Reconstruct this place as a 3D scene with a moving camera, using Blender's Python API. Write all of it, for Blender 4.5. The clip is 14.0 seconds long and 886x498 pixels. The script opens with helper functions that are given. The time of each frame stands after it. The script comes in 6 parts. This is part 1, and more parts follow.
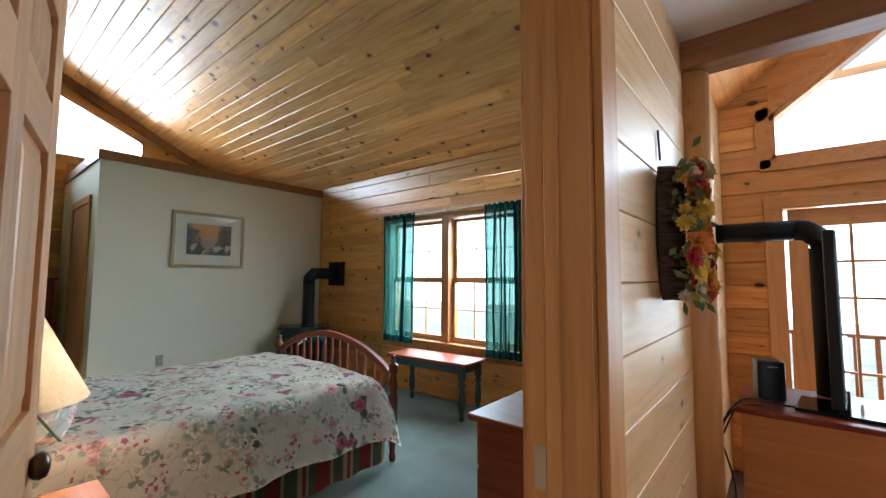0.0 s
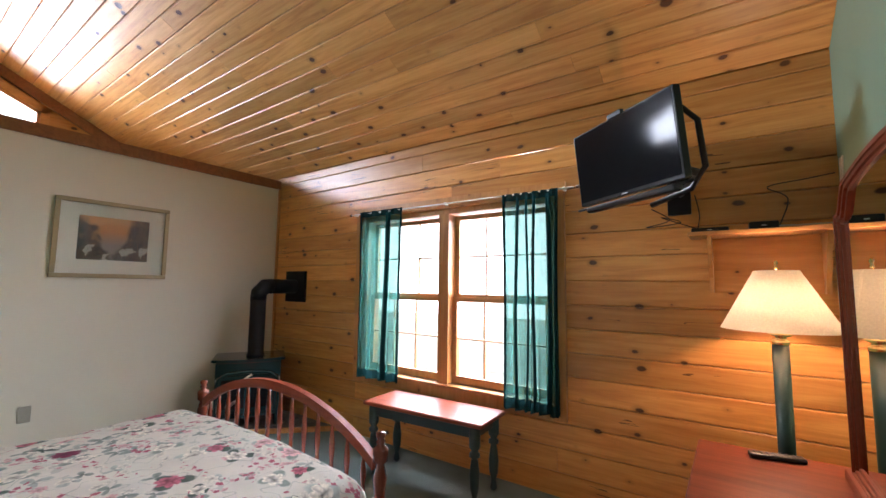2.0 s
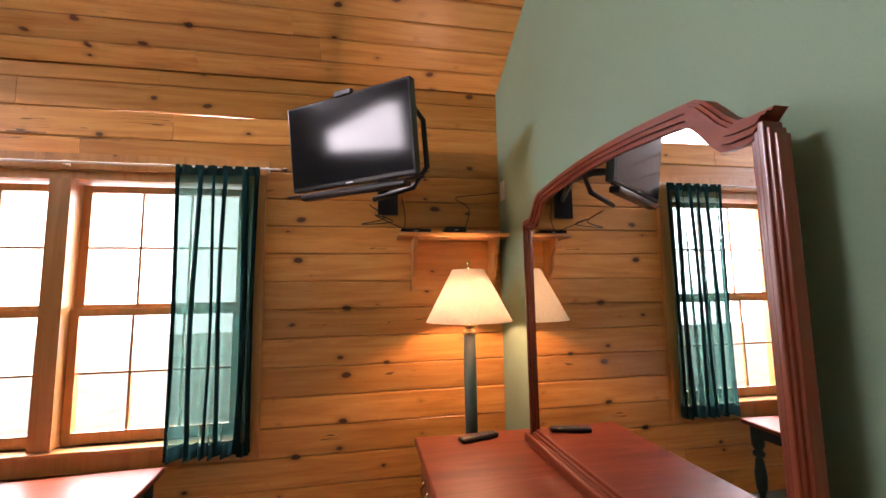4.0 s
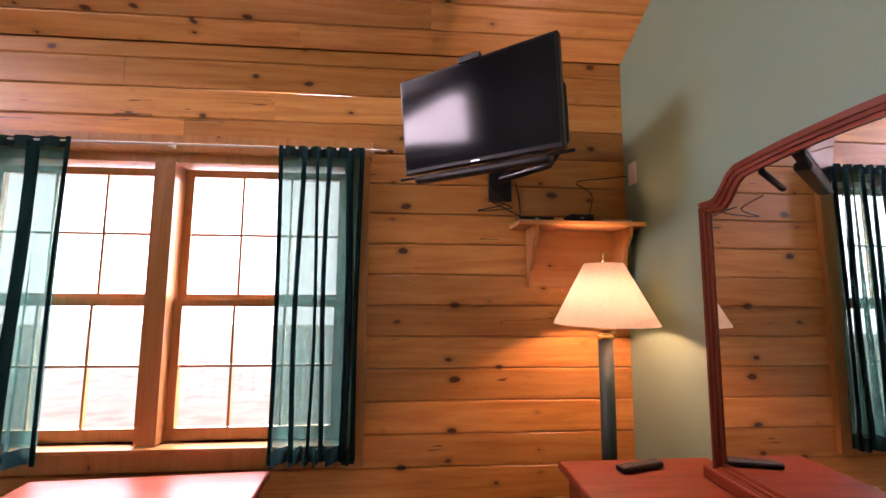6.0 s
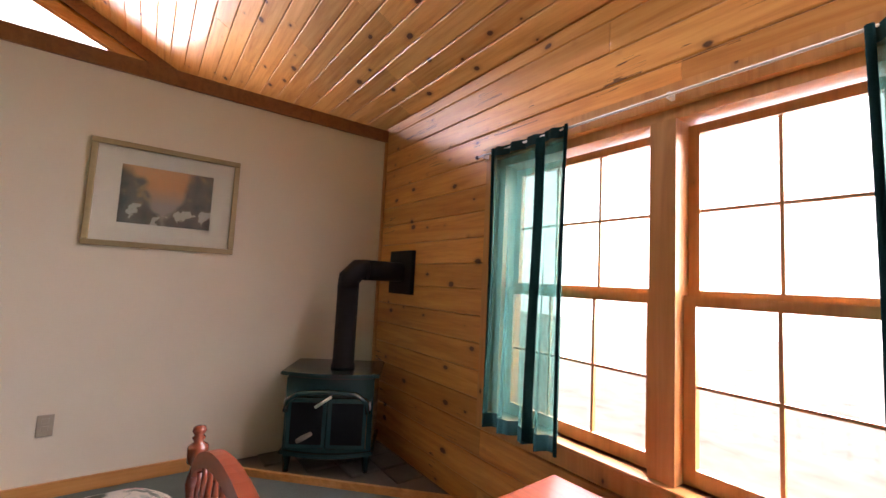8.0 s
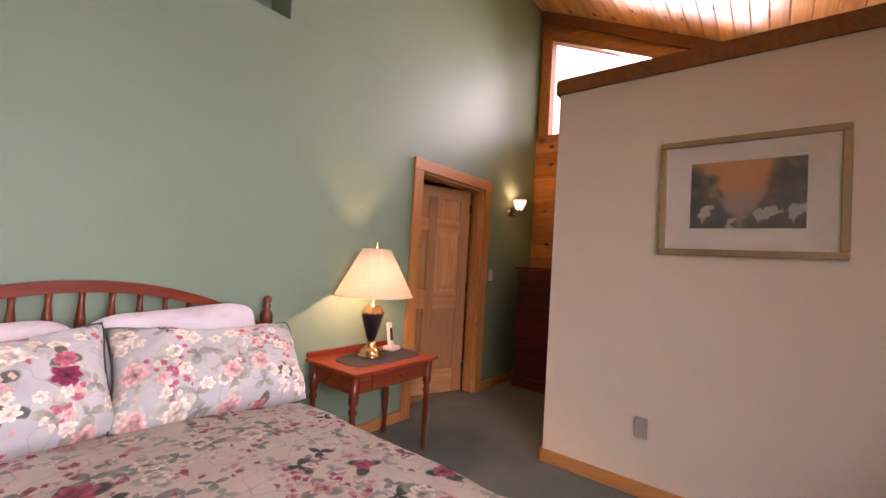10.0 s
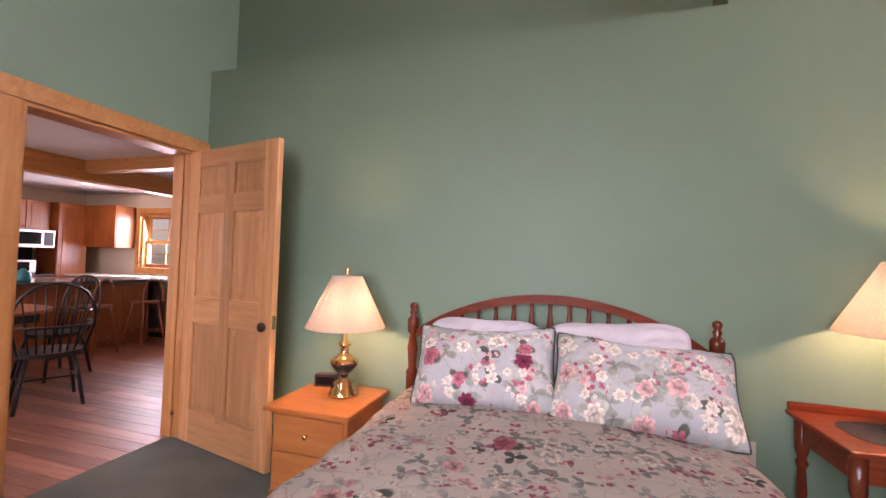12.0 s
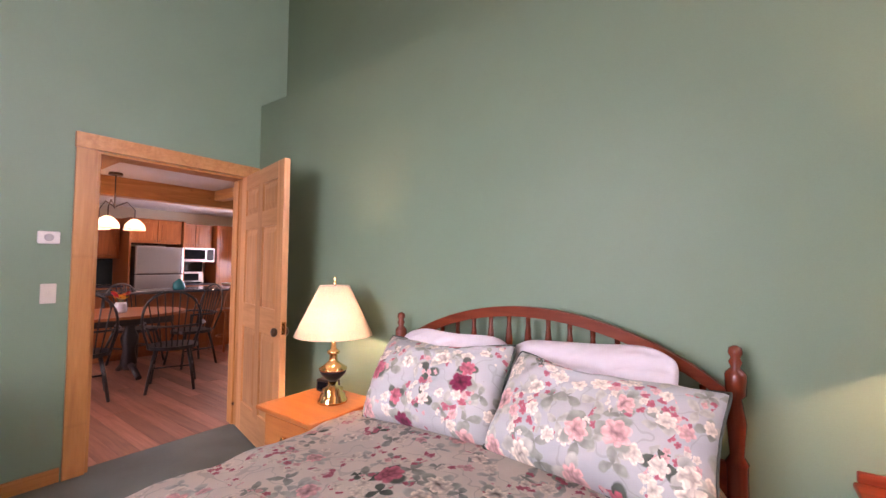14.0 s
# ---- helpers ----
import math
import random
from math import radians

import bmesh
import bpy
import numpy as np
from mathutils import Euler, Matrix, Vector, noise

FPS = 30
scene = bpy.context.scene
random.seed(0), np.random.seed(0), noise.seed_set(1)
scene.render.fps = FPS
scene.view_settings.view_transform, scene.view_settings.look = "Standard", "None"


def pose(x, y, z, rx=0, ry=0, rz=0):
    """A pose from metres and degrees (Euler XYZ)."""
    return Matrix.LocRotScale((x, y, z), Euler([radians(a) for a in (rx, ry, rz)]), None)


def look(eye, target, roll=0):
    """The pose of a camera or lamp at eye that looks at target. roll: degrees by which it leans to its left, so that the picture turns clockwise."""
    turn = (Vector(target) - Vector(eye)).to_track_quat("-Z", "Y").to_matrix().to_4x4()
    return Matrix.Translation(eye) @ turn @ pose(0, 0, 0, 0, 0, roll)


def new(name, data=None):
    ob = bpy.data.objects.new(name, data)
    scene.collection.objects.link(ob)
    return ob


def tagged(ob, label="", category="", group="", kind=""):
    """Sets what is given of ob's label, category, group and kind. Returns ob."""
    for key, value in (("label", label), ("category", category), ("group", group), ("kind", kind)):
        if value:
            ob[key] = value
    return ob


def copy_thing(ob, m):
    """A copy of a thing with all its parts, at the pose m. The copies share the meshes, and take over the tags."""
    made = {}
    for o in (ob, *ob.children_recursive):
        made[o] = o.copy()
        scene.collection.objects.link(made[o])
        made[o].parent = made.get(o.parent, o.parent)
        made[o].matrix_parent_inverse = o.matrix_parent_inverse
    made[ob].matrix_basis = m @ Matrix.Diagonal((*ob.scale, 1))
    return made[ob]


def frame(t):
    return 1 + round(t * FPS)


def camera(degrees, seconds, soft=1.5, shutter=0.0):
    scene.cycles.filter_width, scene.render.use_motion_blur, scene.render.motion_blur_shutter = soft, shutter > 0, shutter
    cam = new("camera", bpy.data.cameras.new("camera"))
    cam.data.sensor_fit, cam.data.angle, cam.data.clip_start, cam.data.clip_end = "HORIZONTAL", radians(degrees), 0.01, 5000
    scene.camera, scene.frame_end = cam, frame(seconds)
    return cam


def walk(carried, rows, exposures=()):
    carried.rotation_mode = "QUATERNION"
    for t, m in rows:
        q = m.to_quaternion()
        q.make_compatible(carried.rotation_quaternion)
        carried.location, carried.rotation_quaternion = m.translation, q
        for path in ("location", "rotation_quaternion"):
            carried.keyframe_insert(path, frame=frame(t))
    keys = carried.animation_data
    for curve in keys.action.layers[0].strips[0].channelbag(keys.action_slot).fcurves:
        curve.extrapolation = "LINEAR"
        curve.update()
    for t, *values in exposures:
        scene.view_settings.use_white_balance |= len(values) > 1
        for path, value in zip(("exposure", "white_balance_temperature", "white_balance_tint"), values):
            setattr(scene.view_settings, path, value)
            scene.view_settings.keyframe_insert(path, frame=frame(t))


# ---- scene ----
cam = camera(94.5, 14.0)
N_WIN, W_WIN, L_W = 430, 105, 31
PATH = [
    (0, (0.096, -0.026, 1.304), (-1.174, 1.512, 1.445), 0.3),
    (0.5, (-0.208, 0.210, 1.308), (-1.513, 1.719, 1.455), 0.7),
    (1, (-0.474, 0.430, 1.338), (-1.786, 1.932, 1.49), 0.9),
    (1.5, (-0.703, 0.613, 1.357), (-1.973, 2.149, 1.526), 0.8),
    (2, (-0.83, 0.726, 1.373), (-1.98, 2.352, 1.556), 0.7),
    (2.5, (-0.936, 0.826, 1.382), (-1.777, 2.631, 1.57), 0.3),
    (3, (-1.048, 0.901, 1.344), (-1.493, 2.84, 1.55), -0.1),
    (3.5, (-1.115, 0.988, 1.357), (-1.149, 2.977, 1.563), -0.5),
    (3.7, (-1.143, 1.014, 1.351), (-1.019, 2.999, 1.56), -0.8),
    (4.75, (-1.33, 1.17, 1.345), (-0.62, 3.03, 1.55), -0.5),
    (5.8, (-1.5, 1.321, 1.332), (-1.181, 3.286, 1.531), 0.0),
    (6, (-1.53, 1.376, 1.337), (-1.38, 3.359, 1.541), 0.4),
    (6.5, (-1.629, 1.48, 1.33), (-1.925, 3.446, 1.549), 1.3),
    (7, (-1.723, 1.603, 1.346), (-2.487, 3.442, 1.531), 1.7),
    (7.5, (-1.882, 1.738, 1.322), (-3.094, 3.319, 1.5), 2.5),
    (8, (-1.987, 1.874, 1.296), (-3.605, 3.039, 1.457), 2.9),
    (8.5, (-2.069, 1.957, 1.3), (-3.962, 2.588, 1.437), 3.4),
    (9, (-2.202, 2.019, 1.286), (-4.199, 2.002, 1.395), 3.4),
    (11.3, (-2.824, 2.099, 1.308), (-2.999, 0.107, 1.361), 2.2),
    (11.5, (-2.864, 2.133, 1.293), (-2.813, 0.135, 1.359), 1.9),
    (12, (-2.972, 2.199, 1.291), (-2.401, 0.284, 1.357), 1.7),
    (12.5, (-3.124, 2.177, 1.312), (-2.157, 0.427, 1.36), 1.0),
    (13, (-3.271, 2.072, 1.317), (-2.099, 0.453, 1.378), 0.8),
    (13.5, (-3.459, 1.905, 1.328), (-2.236, 0.324, 1.392), 0.6),
    (14, (-3.71, 1.687, 1.321), (-2.542, 0.066, 1.401), 0.6),
]
walk(cam, [(t, look(eye, target, roll)) for t, eye, target, roll in PATH],
     [(0, -0.35, 5250, -2), (0.5, 0.0, 5600, 6), (1.5, -0.05, 5600, 12), (3, 0.0, 6700, 24), (3.5, 0.0, 6800, 26), (6, -0.2, 6900, 50), (7.5, -0.05, 6900, 36), (8.5, 0.0, 6700, 34), (9, 0.0, 7100, 48), (11.5, -0.5, 6900, 44), (12.5, -0.15, 6500, 40), (14, -0.1, 6700, 44)])

# ---- world, large lights ----
world = bpy.data.worlds.new("sky")
scene.world = world
world.use_nodes = True
wn = world.node_tree.nodes
sky = wn.new("ShaderNodeTexSky")
sky.sky_type, sky.sun_disc = "NISHITA", False
sky.sun_elevation, sky.sun_rotation = radians(42), radians(200)
world.node_tree.links.new(sky.outputs[0], wn["Background"].inputs[0])
wn["Background"].inputs[1].default_value = 0.12


def lamp(name, kind, m, energy, color, size=0.1, size_y=None, spread=180):
    d = bpy.data.lights.new(name, kind)
    d.energy, d.color = energy, color
    if kind == "AREA":
        d.shape, d.size, d.size_y, d.spread = "RECTANGLE", size, size_y or size, radians(spread)
    elif kind == "SUN":
        d.angle = size
    else:
        d.shadow_soft_size = size
    ob = new(name, d)
    ob.matrix_world = m
    return ob


DAY = (0.93, 0.96, 1.0)
WARM = (1.0, 0.58, 0.33)
lamp("sun", "SUN", look((4, -20, 22), (0, 0, 0)), 2.5, (1, 0.95, 0.87), radians(0.5))
lamp("north_window_daylight", "AREA", look((-2.77, 4.05, 1.75), (-2.85, 2.0, 0.0)), N_WIN, DAY, 2.6, 2.0, 136)
lamp("gable_window_daylight", "AREA", look((-7.24, 0.95, 3.30), (-0.4, 2.2, 2.3)), W_WIN, DAY, 1.5, 0.95, 98)
lamp("living_window_daylight", "AREA", look((1.5, 3.62, 1.5), (1.0, 1.0, 1.2)), 145, DAY, 2.4, 1.9)
lamp("kitchen_window_daylight", "AREA", look((3.7, -3.32, 1.5), (3.7, -1.0, 0.8)), 110, DAY, 1.0, 0.9)


# ---- materials ----
def mat(name):
    m = bpy.data.materials.new(name)
    m.use_nodes = True
    n = m.node_tree.nodes
    return m, n, m.node_tree.links, n["Principled BSDF"]


def ramp(n, stops):
    r = n.new("ShaderNodeValToRGB")
    while len(r.color_ramp.elements) < len(stops):
        r.color_ramp.elements.new(0.5)
    for e, (p, c) in zip(r.color_ramp.elements, stops):
        e.position, e.color = p, (*c, 1)
    return r


def math_node(n, l, op, a, b=None):
    m = n.new("ShaderNodeMath")
    m.operation = op
    for i, v in enumerate((a, b)):
        if v is None:
            continue
        if isinstance(v, (int, float)):
            m.inputs[i].default_value = v
        else:
            l.new(v, m.inputs[i])
    return m.outputs[0]


def mix(n, l, fac, a, b, blend="MIX"):
    m = n.new("ShaderNodeMix")
    m.data_type, m.blend_type = "RGBA", blend
    for i, v in ((0, fac), (6, a), (7, b)):
        if isinstance(v, (int, float)):
            m.inputs[i].default_value = v
        elif isinstance(v, tuple):
            m.inputs[i].default_value = (*v, 1)
        else:
            l.new(v, m.inputs[i])
    return m.outputs[2]


def coords(n, l, space, scale, rot=(0, 0, 0)):
    mp = n.new("ShaderNodeMapping")
    mp.inputs["Scale"].default_value = scale
    if space == "world":
        g = n.new("ShaderNodeNewGeometry")
        l.new(g.outputs["Position"], mp.inputs[0])
    else:
        g = n.new("ShaderNodeTexCoord")
        l.new(g.outputs["Object"], mp.inputs[0])
    return mp.outputs[0]


def bump(n, l, b, height, strength, distance=0.01):
    k = n.new("ShaderNodeBump")
    k.inputs["Strength"].default_value, k.inputs["Distance"].default_value = strength, distance
    l.new(height, k.inputs["Height"])
    l.new(k.outputs[0], b.inputs["Normal"])


def plain(name, col, rough=0.5, metal=0.0, grain=0.0, scale=40.0, var=0.12, coat=0.0, space="world"):
    """One surface with slight mottling at two scales and a fine relief."""
    m, n, l, b = mat(name)
    c = coords(n, l, space, (1, 1, 1))
    big, small = n.new("ShaderNodeTexNoise"), n.new("ShaderNodeTexNoise")
    big.inputs["Scale"].default_value, small.inputs["Scale"].default_value = 2.3, scale
    small.inputs["Detail"].default_value = 5
    l.new(c, big.inputs[0]), l.new(c, small.inputs[0])
    s = math_node(n, l, "ADD", math_node(n, l, "MULTIPLY", big.outputs[0], 0.6), math_node(n, l, "MULTIPLY", small.outputs[0], 0.4))
    r = ramp(n, [(0.3, tuple(v * (1 - var) for v in col)), (0.7, tuple(min(1, v * (1 + var)) for v in col))])
    l.new(s, r.inputs[0])
    l.new(r.outputs[0], b.inputs["Base Color"])
    b.inputs["Roughness"].default_value, b.inputs["Metallic"].default_value = rough, metal
    b.inputs["Coat Weight"].default_value = coat
    if grain:
        bump(n, l, b, small.outputs[0], grain)
    return m


def wood(name, axis, light, mid, dark, knots=0.0, rough=0.42, space="world", piece="object", coat=0.0, tone=0.28, flat=1, checks=0.0):
    """Boards with grain along one axis (0 x, 1 y, 2 z) and dark knots."""
    m, n, l, b = mat(name)
    sc = [1.0, 1.0, 1.0]
    sc[axis] = 0.07
    c = coords(n, l, space, tuple(sc))
    if piece == "object":
        rnd = n.new("ShaderNodeObjectInfo").outputs["Random"]
    else:
        rnd = n.new("ShaderNodeNewGeometry").outputs["Random Per Island"]
    off = n.new("ShaderNodeVectorMath")
    off.operation = "SCALE"
    off.inputs[0].default_value = (7.1, 5.3, 9.7)
    l.new(rnd, off.inputs["Scale"])
    add = n.new("ShaderNodeVectorMath")
    l.new(c, add.inputs[0]), l.new(off.outputs[0], add.inputs[1])
    g1, g2 = n.new("ShaderNodeTexNoise"), n.new("ShaderNodeTexNoise")
    for g, s_, d in ((g1, 14, 1.6), (g2, 75, 0.6)):
        g.inputs["Scale"].default_value, g.inputs["Distortion"].default_value, g.inputs["Detail"].default_value = s_, d, 4
        l.new(add.outputs[0], g.inputs[0])
    s = math_node(n, l, "ADD", math_node(n, l, "MULTIPLY", g1.outputs[0], 0.7), math_node(n, l, "MULTIPLY", g2.outputs[0], 0.3))
    r = ramp(n, [(0.28, dark), (0.5, mid), (0.68, light)])
    l.new(s, r.inputs[0])
    shade = n.new("ShaderNodeMapRange")
    shade.inputs["To Min"].default_value, shade.inputs["To Max"].default_value = 1 - tone, 1 + tone * 0.6
    l.new(rnd, shade.inputs["Value"])
    hsv = n.new("ShaderNodeHueSaturation")
    l.new(r.outputs[0], hsv.inputs["Color"]), l.new(shade.outputs[0], hsv.inputs["Value"])
    col = hsv.outputs[0]
    if knots:
        ks = [6.4, 6.4, 6.4]
        ks[axis] = 3.9
        ks[flat] = 0.0
        kc = coords(n, l, space, tuple(ks))
        wob = n.new("ShaderNodeTexNoise")
        wob.inputs["Scale"].default_value = 3.0
        l.new(kc, wob.inputs[0])
        kc2 = mix(n, l, 0.1, kc, wob.outputs["Color"], "ADD")
        ksep, kcomb = n.new("ShaderNodeSeparateXYZ"), n.new("ShaderNodeCombineXYZ")
        l.new(kc2, ksep.inputs[0])
        for i_, k_ in enumerate(k_ for k_ in range(3) if k_ != flat):
            l.new(ksep.outputs[k_], kcomb.inputs[i_])
        kc2 = kcomb.outputs[0]
        v = n.new("ShaderNodeTexVoronoi")
        v.voronoi_dimensions = "2D"
        v.inputs["Scale"].default_value = 1.0
        l.new(kc2, v.inputs[0])
        sep = n.new("ShaderNodeSeparateColor")
        l.new(v.outputs["Color"], sep.inputs[0])
        size = math_node(n, l, "MULTIPLY", math_node(n, l, "SUBTRACT", sep.outputs[0], 1 - knots), 0.27)
        rim = math_node(n, l, "SUBTRACT", size, v.outputs["Distance"])
        core = n.new("ShaderNodeMapRange")
        core.inputs["From Min"].default_value, core.inputs["From Max"].default_value = -0.01, 0.03
        l.new(rim, core.inputs["Value"])
        halo = n.new("ShaderNodeMapRange")
        halo.inputs["From Min"].default_value, halo.inputs["From Max"].default_value = -0.12, 0.02
        halo.inputs["To Max"].default_value = 0.45
        l.new(rim, halo.inputs["Value"])
        col = mix(n, l, halo.outputs[0], col, tuple(v_ * 0.62 for v_ in dark))
        col = mix(n, l, core.outputs[0], col, (0.085, 0.028, 0.010))
    if checks:
        cs = [17.0, 17.0, 17.0]
        cs[axis] = 0.5
        crack, where = n.new("ShaderNodeTexNoise"), n.new("ShaderNodeTexNoise")
        crack.inputs["Scale"].default_value, crack.inputs["Detail"].default_value = 1.0, 3
        where.inputs["Scale"].default_value = 2.1
        l.new(coords(n, l, space, tuple(cs)), crack.inputs[0])
        l.new(coords(n, l, space, (1, 1, 1)), where.inputs[0])
        thin = math_node(n, l, "LESS_THAN", math_node(n, l, "ABSOLUTE", math_node(n, l, "SUBTRACT", crack.outputs[0], 0.5)), 0.006)
        here = math_node(n, l, "GREATER_THAN", where.outputs[0], 1 - checks)
        col = mix(n, l, math_node(n, l, "MULTIPLY", math_node(n, l, "MULTIPLY", thin, here), 0.85), col, (0.06, 0.02, 0.008))
    l.new(col, b.inputs["Base Color"])
    b.inputs["Roughness"].default_value = rough
    b.inputs["Coat Weight"].default_value, b.inputs["Coat Roughness"].default_value = coat, 0.25
    bump(n, l, b, s, 0.08)
    return m


def floral(name, ground_a, ground_b, roses, bare):
    """Printed cotton laid out by the cloth's own flat coordinates in metres: sprays, leaves and full roses."""
    m, n, l, b = mat(name)
    uv = n.new("ShaderNodeTexCoord").outputs["UV"]
    wob = n.new("ShaderNodeTexNoise")
    wob.inputs["Scale"].default_value, wob.inputs["Detail"].default_value = 24, 3
    l.new(uv, wob.inputs[0])
    base = n.new("ShaderNodeTexNoise")
    base.inputs["Scale"].default_value = 6
    l.new(uv, base.inputs[0])
    br = ramp(n, [(0.35, ground_a), (0.65, ground_b)])
    l.new(base.outputs[0], br.inputs[0])
    col = br.outputs[0]

    def motif(col, scale, reach, lobes, floor_, power, seed, stops, pick, tone, warp=0.02, cluster=0.0):
        """Lobed figures, one to a cell: petals or leaves round the cell's centre."""
        off = n.new("ShaderNodeMapping")
        off.inputs["Location"].default_value = (seed, seed * 1.7, 0)
        l.new(mix(n, l, warp, uv, wob.outputs["Color"], "ADD"), off.inputs[0])
        v = n.new("ShaderNodeTexVoronoi")
        v.voronoi_dimensions = "2D"
        v.inputs["Scale"].default_value = scale
        l.new(off.outputs[0], v.inputs[0])
        rel = n.new("ShaderNodeVectorMath")
        rel.operation = "SUBTRACT"
        l.new(off.outputs[0], rel.inputs[0]), l.new(v.outputs["Position"], rel.inputs[1])
        xyz = n.new("ShaderNodeSeparateXYZ")
        l.new(rel.outputs[0], xyz.inputs[0])
        sep = n.new("ShaderNodeSeparateColor")
        l.new(v.outputs["Color"], sep.inputs[0])
        ang = math_node(n, l, "ARCTAN2", xyz.outputs[1], xyz.outputs[0])
        turn = math_node(n, l, "MULTIPLY", sep.outputs[2], 6.283)
        wave = math_node(n, l, "ABSOLUTE", math_node(n, l, "SINE", math_node(n, l, "ADD", math_node(n, l, "MULTIPLY", ang, lobes / 2), turn)))
        lobe = math_node(n, l, "ADD", math_node(n, l, "MULTIPLY", math_node(n, l, "POWER", wave, power), 1 - floor_), floor_)
        size = math_node(n, l, "ADD", math_node(n, l, "MULTIPLY", sep.outputs[1], 0.5), 0.6)
        edge = math_node(n, l, "MULTIPLY", math_node(n, l, "MULTIPLY", lobe, size), reach)
        dist = math_node(n, l, "DIVIDE", v.outputs["Distance"], scale)
        ratio = math_node(n, l, "DIVIDE", dist, math_node(n, l, "ADD", edge, 0.0005))
        r = ramp(n, stops)
        r.color_ramp.interpolation = "CONSTANT"
        l.new(math_node(n, l, "FRACT", math_node(n, l, "MULTIPLY", sep.outputs[0], 7.3)), r.inputs[0])
        fine = n.new("ShaderNodeTexVoronoi")
        fine.voronoi_dimensions = "2D"
        fine.inputs["Scale"].default_value = 2.6 / reach
        l.new(off.outputs[0], fine.inputs[0])
        shade = math_node(n, l, "SUBTRACT", math_node(n, l, "ADD", math_node(n, l, "MULTIPLY", ratio, tone), 1 - tone * 0.2), math_node(n, l, "MULTIPLY", fine.outputs["Distance"], tone))
        h = n.new("ShaderNodeHueSaturation")
        l.new(r.outputs[0], h.inputs["Color"]), l.new(shade, h.inputs["Value"])
        inside = n.new("ShaderNodeMapRange")
        inside.inputs["From Min"].default_value, inside.inputs["From Max"].default_value = 0.92, 1.08
        inside.inputs["To Min"].default_value, inside.inputs["To Max"].default_value = 1, 0
        l.new(ratio, inside.inputs["Value"])
        some = math_node(n, l, "GREATER_THAN", sep.outputs[0], pick)
        if cluster:
            cl_ = n.new("ShaderNodeTexNoise")
            cl_.inputs["Scale"].default_value = 7
            l.new(off.outputs[0], cl_.inputs[0])
            some = math_node(n, l, "MULTIPLY", some, math_node(n, l, "GREATER_THAN", cl_.outputs[0], cluster))
        return mix(n, l, math_node(n, l, "MULTIPLY", inside.outputs[0], some), col, h.outputs[0])

    # thin trailing stems
    vine = n.new("ShaderNodeTexNoise")
    vine.inputs["Scale"].default_value, vine.inputs["Detail"].default_value = 9, 1
    l.new(uv, vine.inputs[0])
    line = math_node(n, l, "LESS_THAN", math_node(n, l, "ABSOLUTE", math_node(n, l, "SUBTRACT", vine.outputs[0], 0.5)), 0.010)
    col = mix(n, l, math_node(n, l, "MULTIPLY", line, 0.35), col, (0.26, 0.29, 0.25))
    GREY, DEEP, PALE = (0.30, 0.33, 0.28), (0.09, 0.115, 0.09), (0.46, 0.48, 0.42)
    ROSE, WINE, BLUSH, CREAMY = (0.48, 0.13, 0.17), (0.20, 0.02, 0.06), (0.66, 0.40, 0.38), (0.72, 0.66, 0.56)
    col = motif(col, 11, 0.052, 3, 0.03, 1.6, 2.3, [(0, PALE), (0.5, GREY), (0.8, PALE)], 0.35 + bare, 0.35)
    col = motif(col, 9, 0.058, 3, 0.05, 1.4, 3.1, [(0, GREY), (0.35, DEEP), (0.6, GREY)], 0.50 + bare, 0.45)
    col = motif(col, 36, 0.016, 5, 0.5, 0.6, 5.2, [(0, ROSE), (0.4, CREAMY), (0.7, BLUSH)], 0.25, 0.35, 0.006, 0.55)
    col = motif(col, 15, 0.030, 6, 0.6, 0.7, 1.3, [(0, CREAMY), (0.5, BLUSH), (0.7, CREAMY)], 0.68, 0.5)
    col = motif(col, 6.2, 0.080, 3, 0.10, 1.3, 8.7, [(0, DEEP), (0.35, GREY), (0.7, PALE)], roses, 0.45)
    col = motif(col, 6.2, 0.050, 7, 0.66, 0.6, 8.7, [(0, ROSE), (0.24, CREAMY), (0.54, WINE), (0.64, BLUSH), (0.86, CREAMY)], roses, 0.85, 0.03)
    l.new(col, b.inputs["Base Color"])
    b.inputs["Roughness"].default_value = 0.85
    bump(n, l, b, wob.outputs[0], 0.12, 0.006)
    return m


def striped(name):
    m, n, l, b = mat(name)
    tc = n.new("ShaderNodeTexCoord")
    sep = n.new("ShaderNodeSeparateXYZ")
    l.new(tc.outputs["Object"], sep.inputs[0])
    f = math_node(n, l, "FRACT", math_node(n, l, "MULTIPLY", math_node(n, l, "ADD", sep.outputs[0], sep.outputs[1]), 3.1))
    red, tan, grn = (0.23, 0.035, 0.035), (0.42, 0.33, 0.2), (0.09, 0.11, 0.07)
    r = ramp(n, [(0, red), (0.3, tan), (0.36, grn), (0.6, tan), (0.7, red), (0.78, tan), (0.84, grn)])
    r.color_ramp.interpolation = "CONSTANT"
    l.new(f, r.inputs[0])
    l.new(r.outputs[0], b.inputs["Base Color"])
    b.inputs["Roughness"].default_value = 0.9
    return m


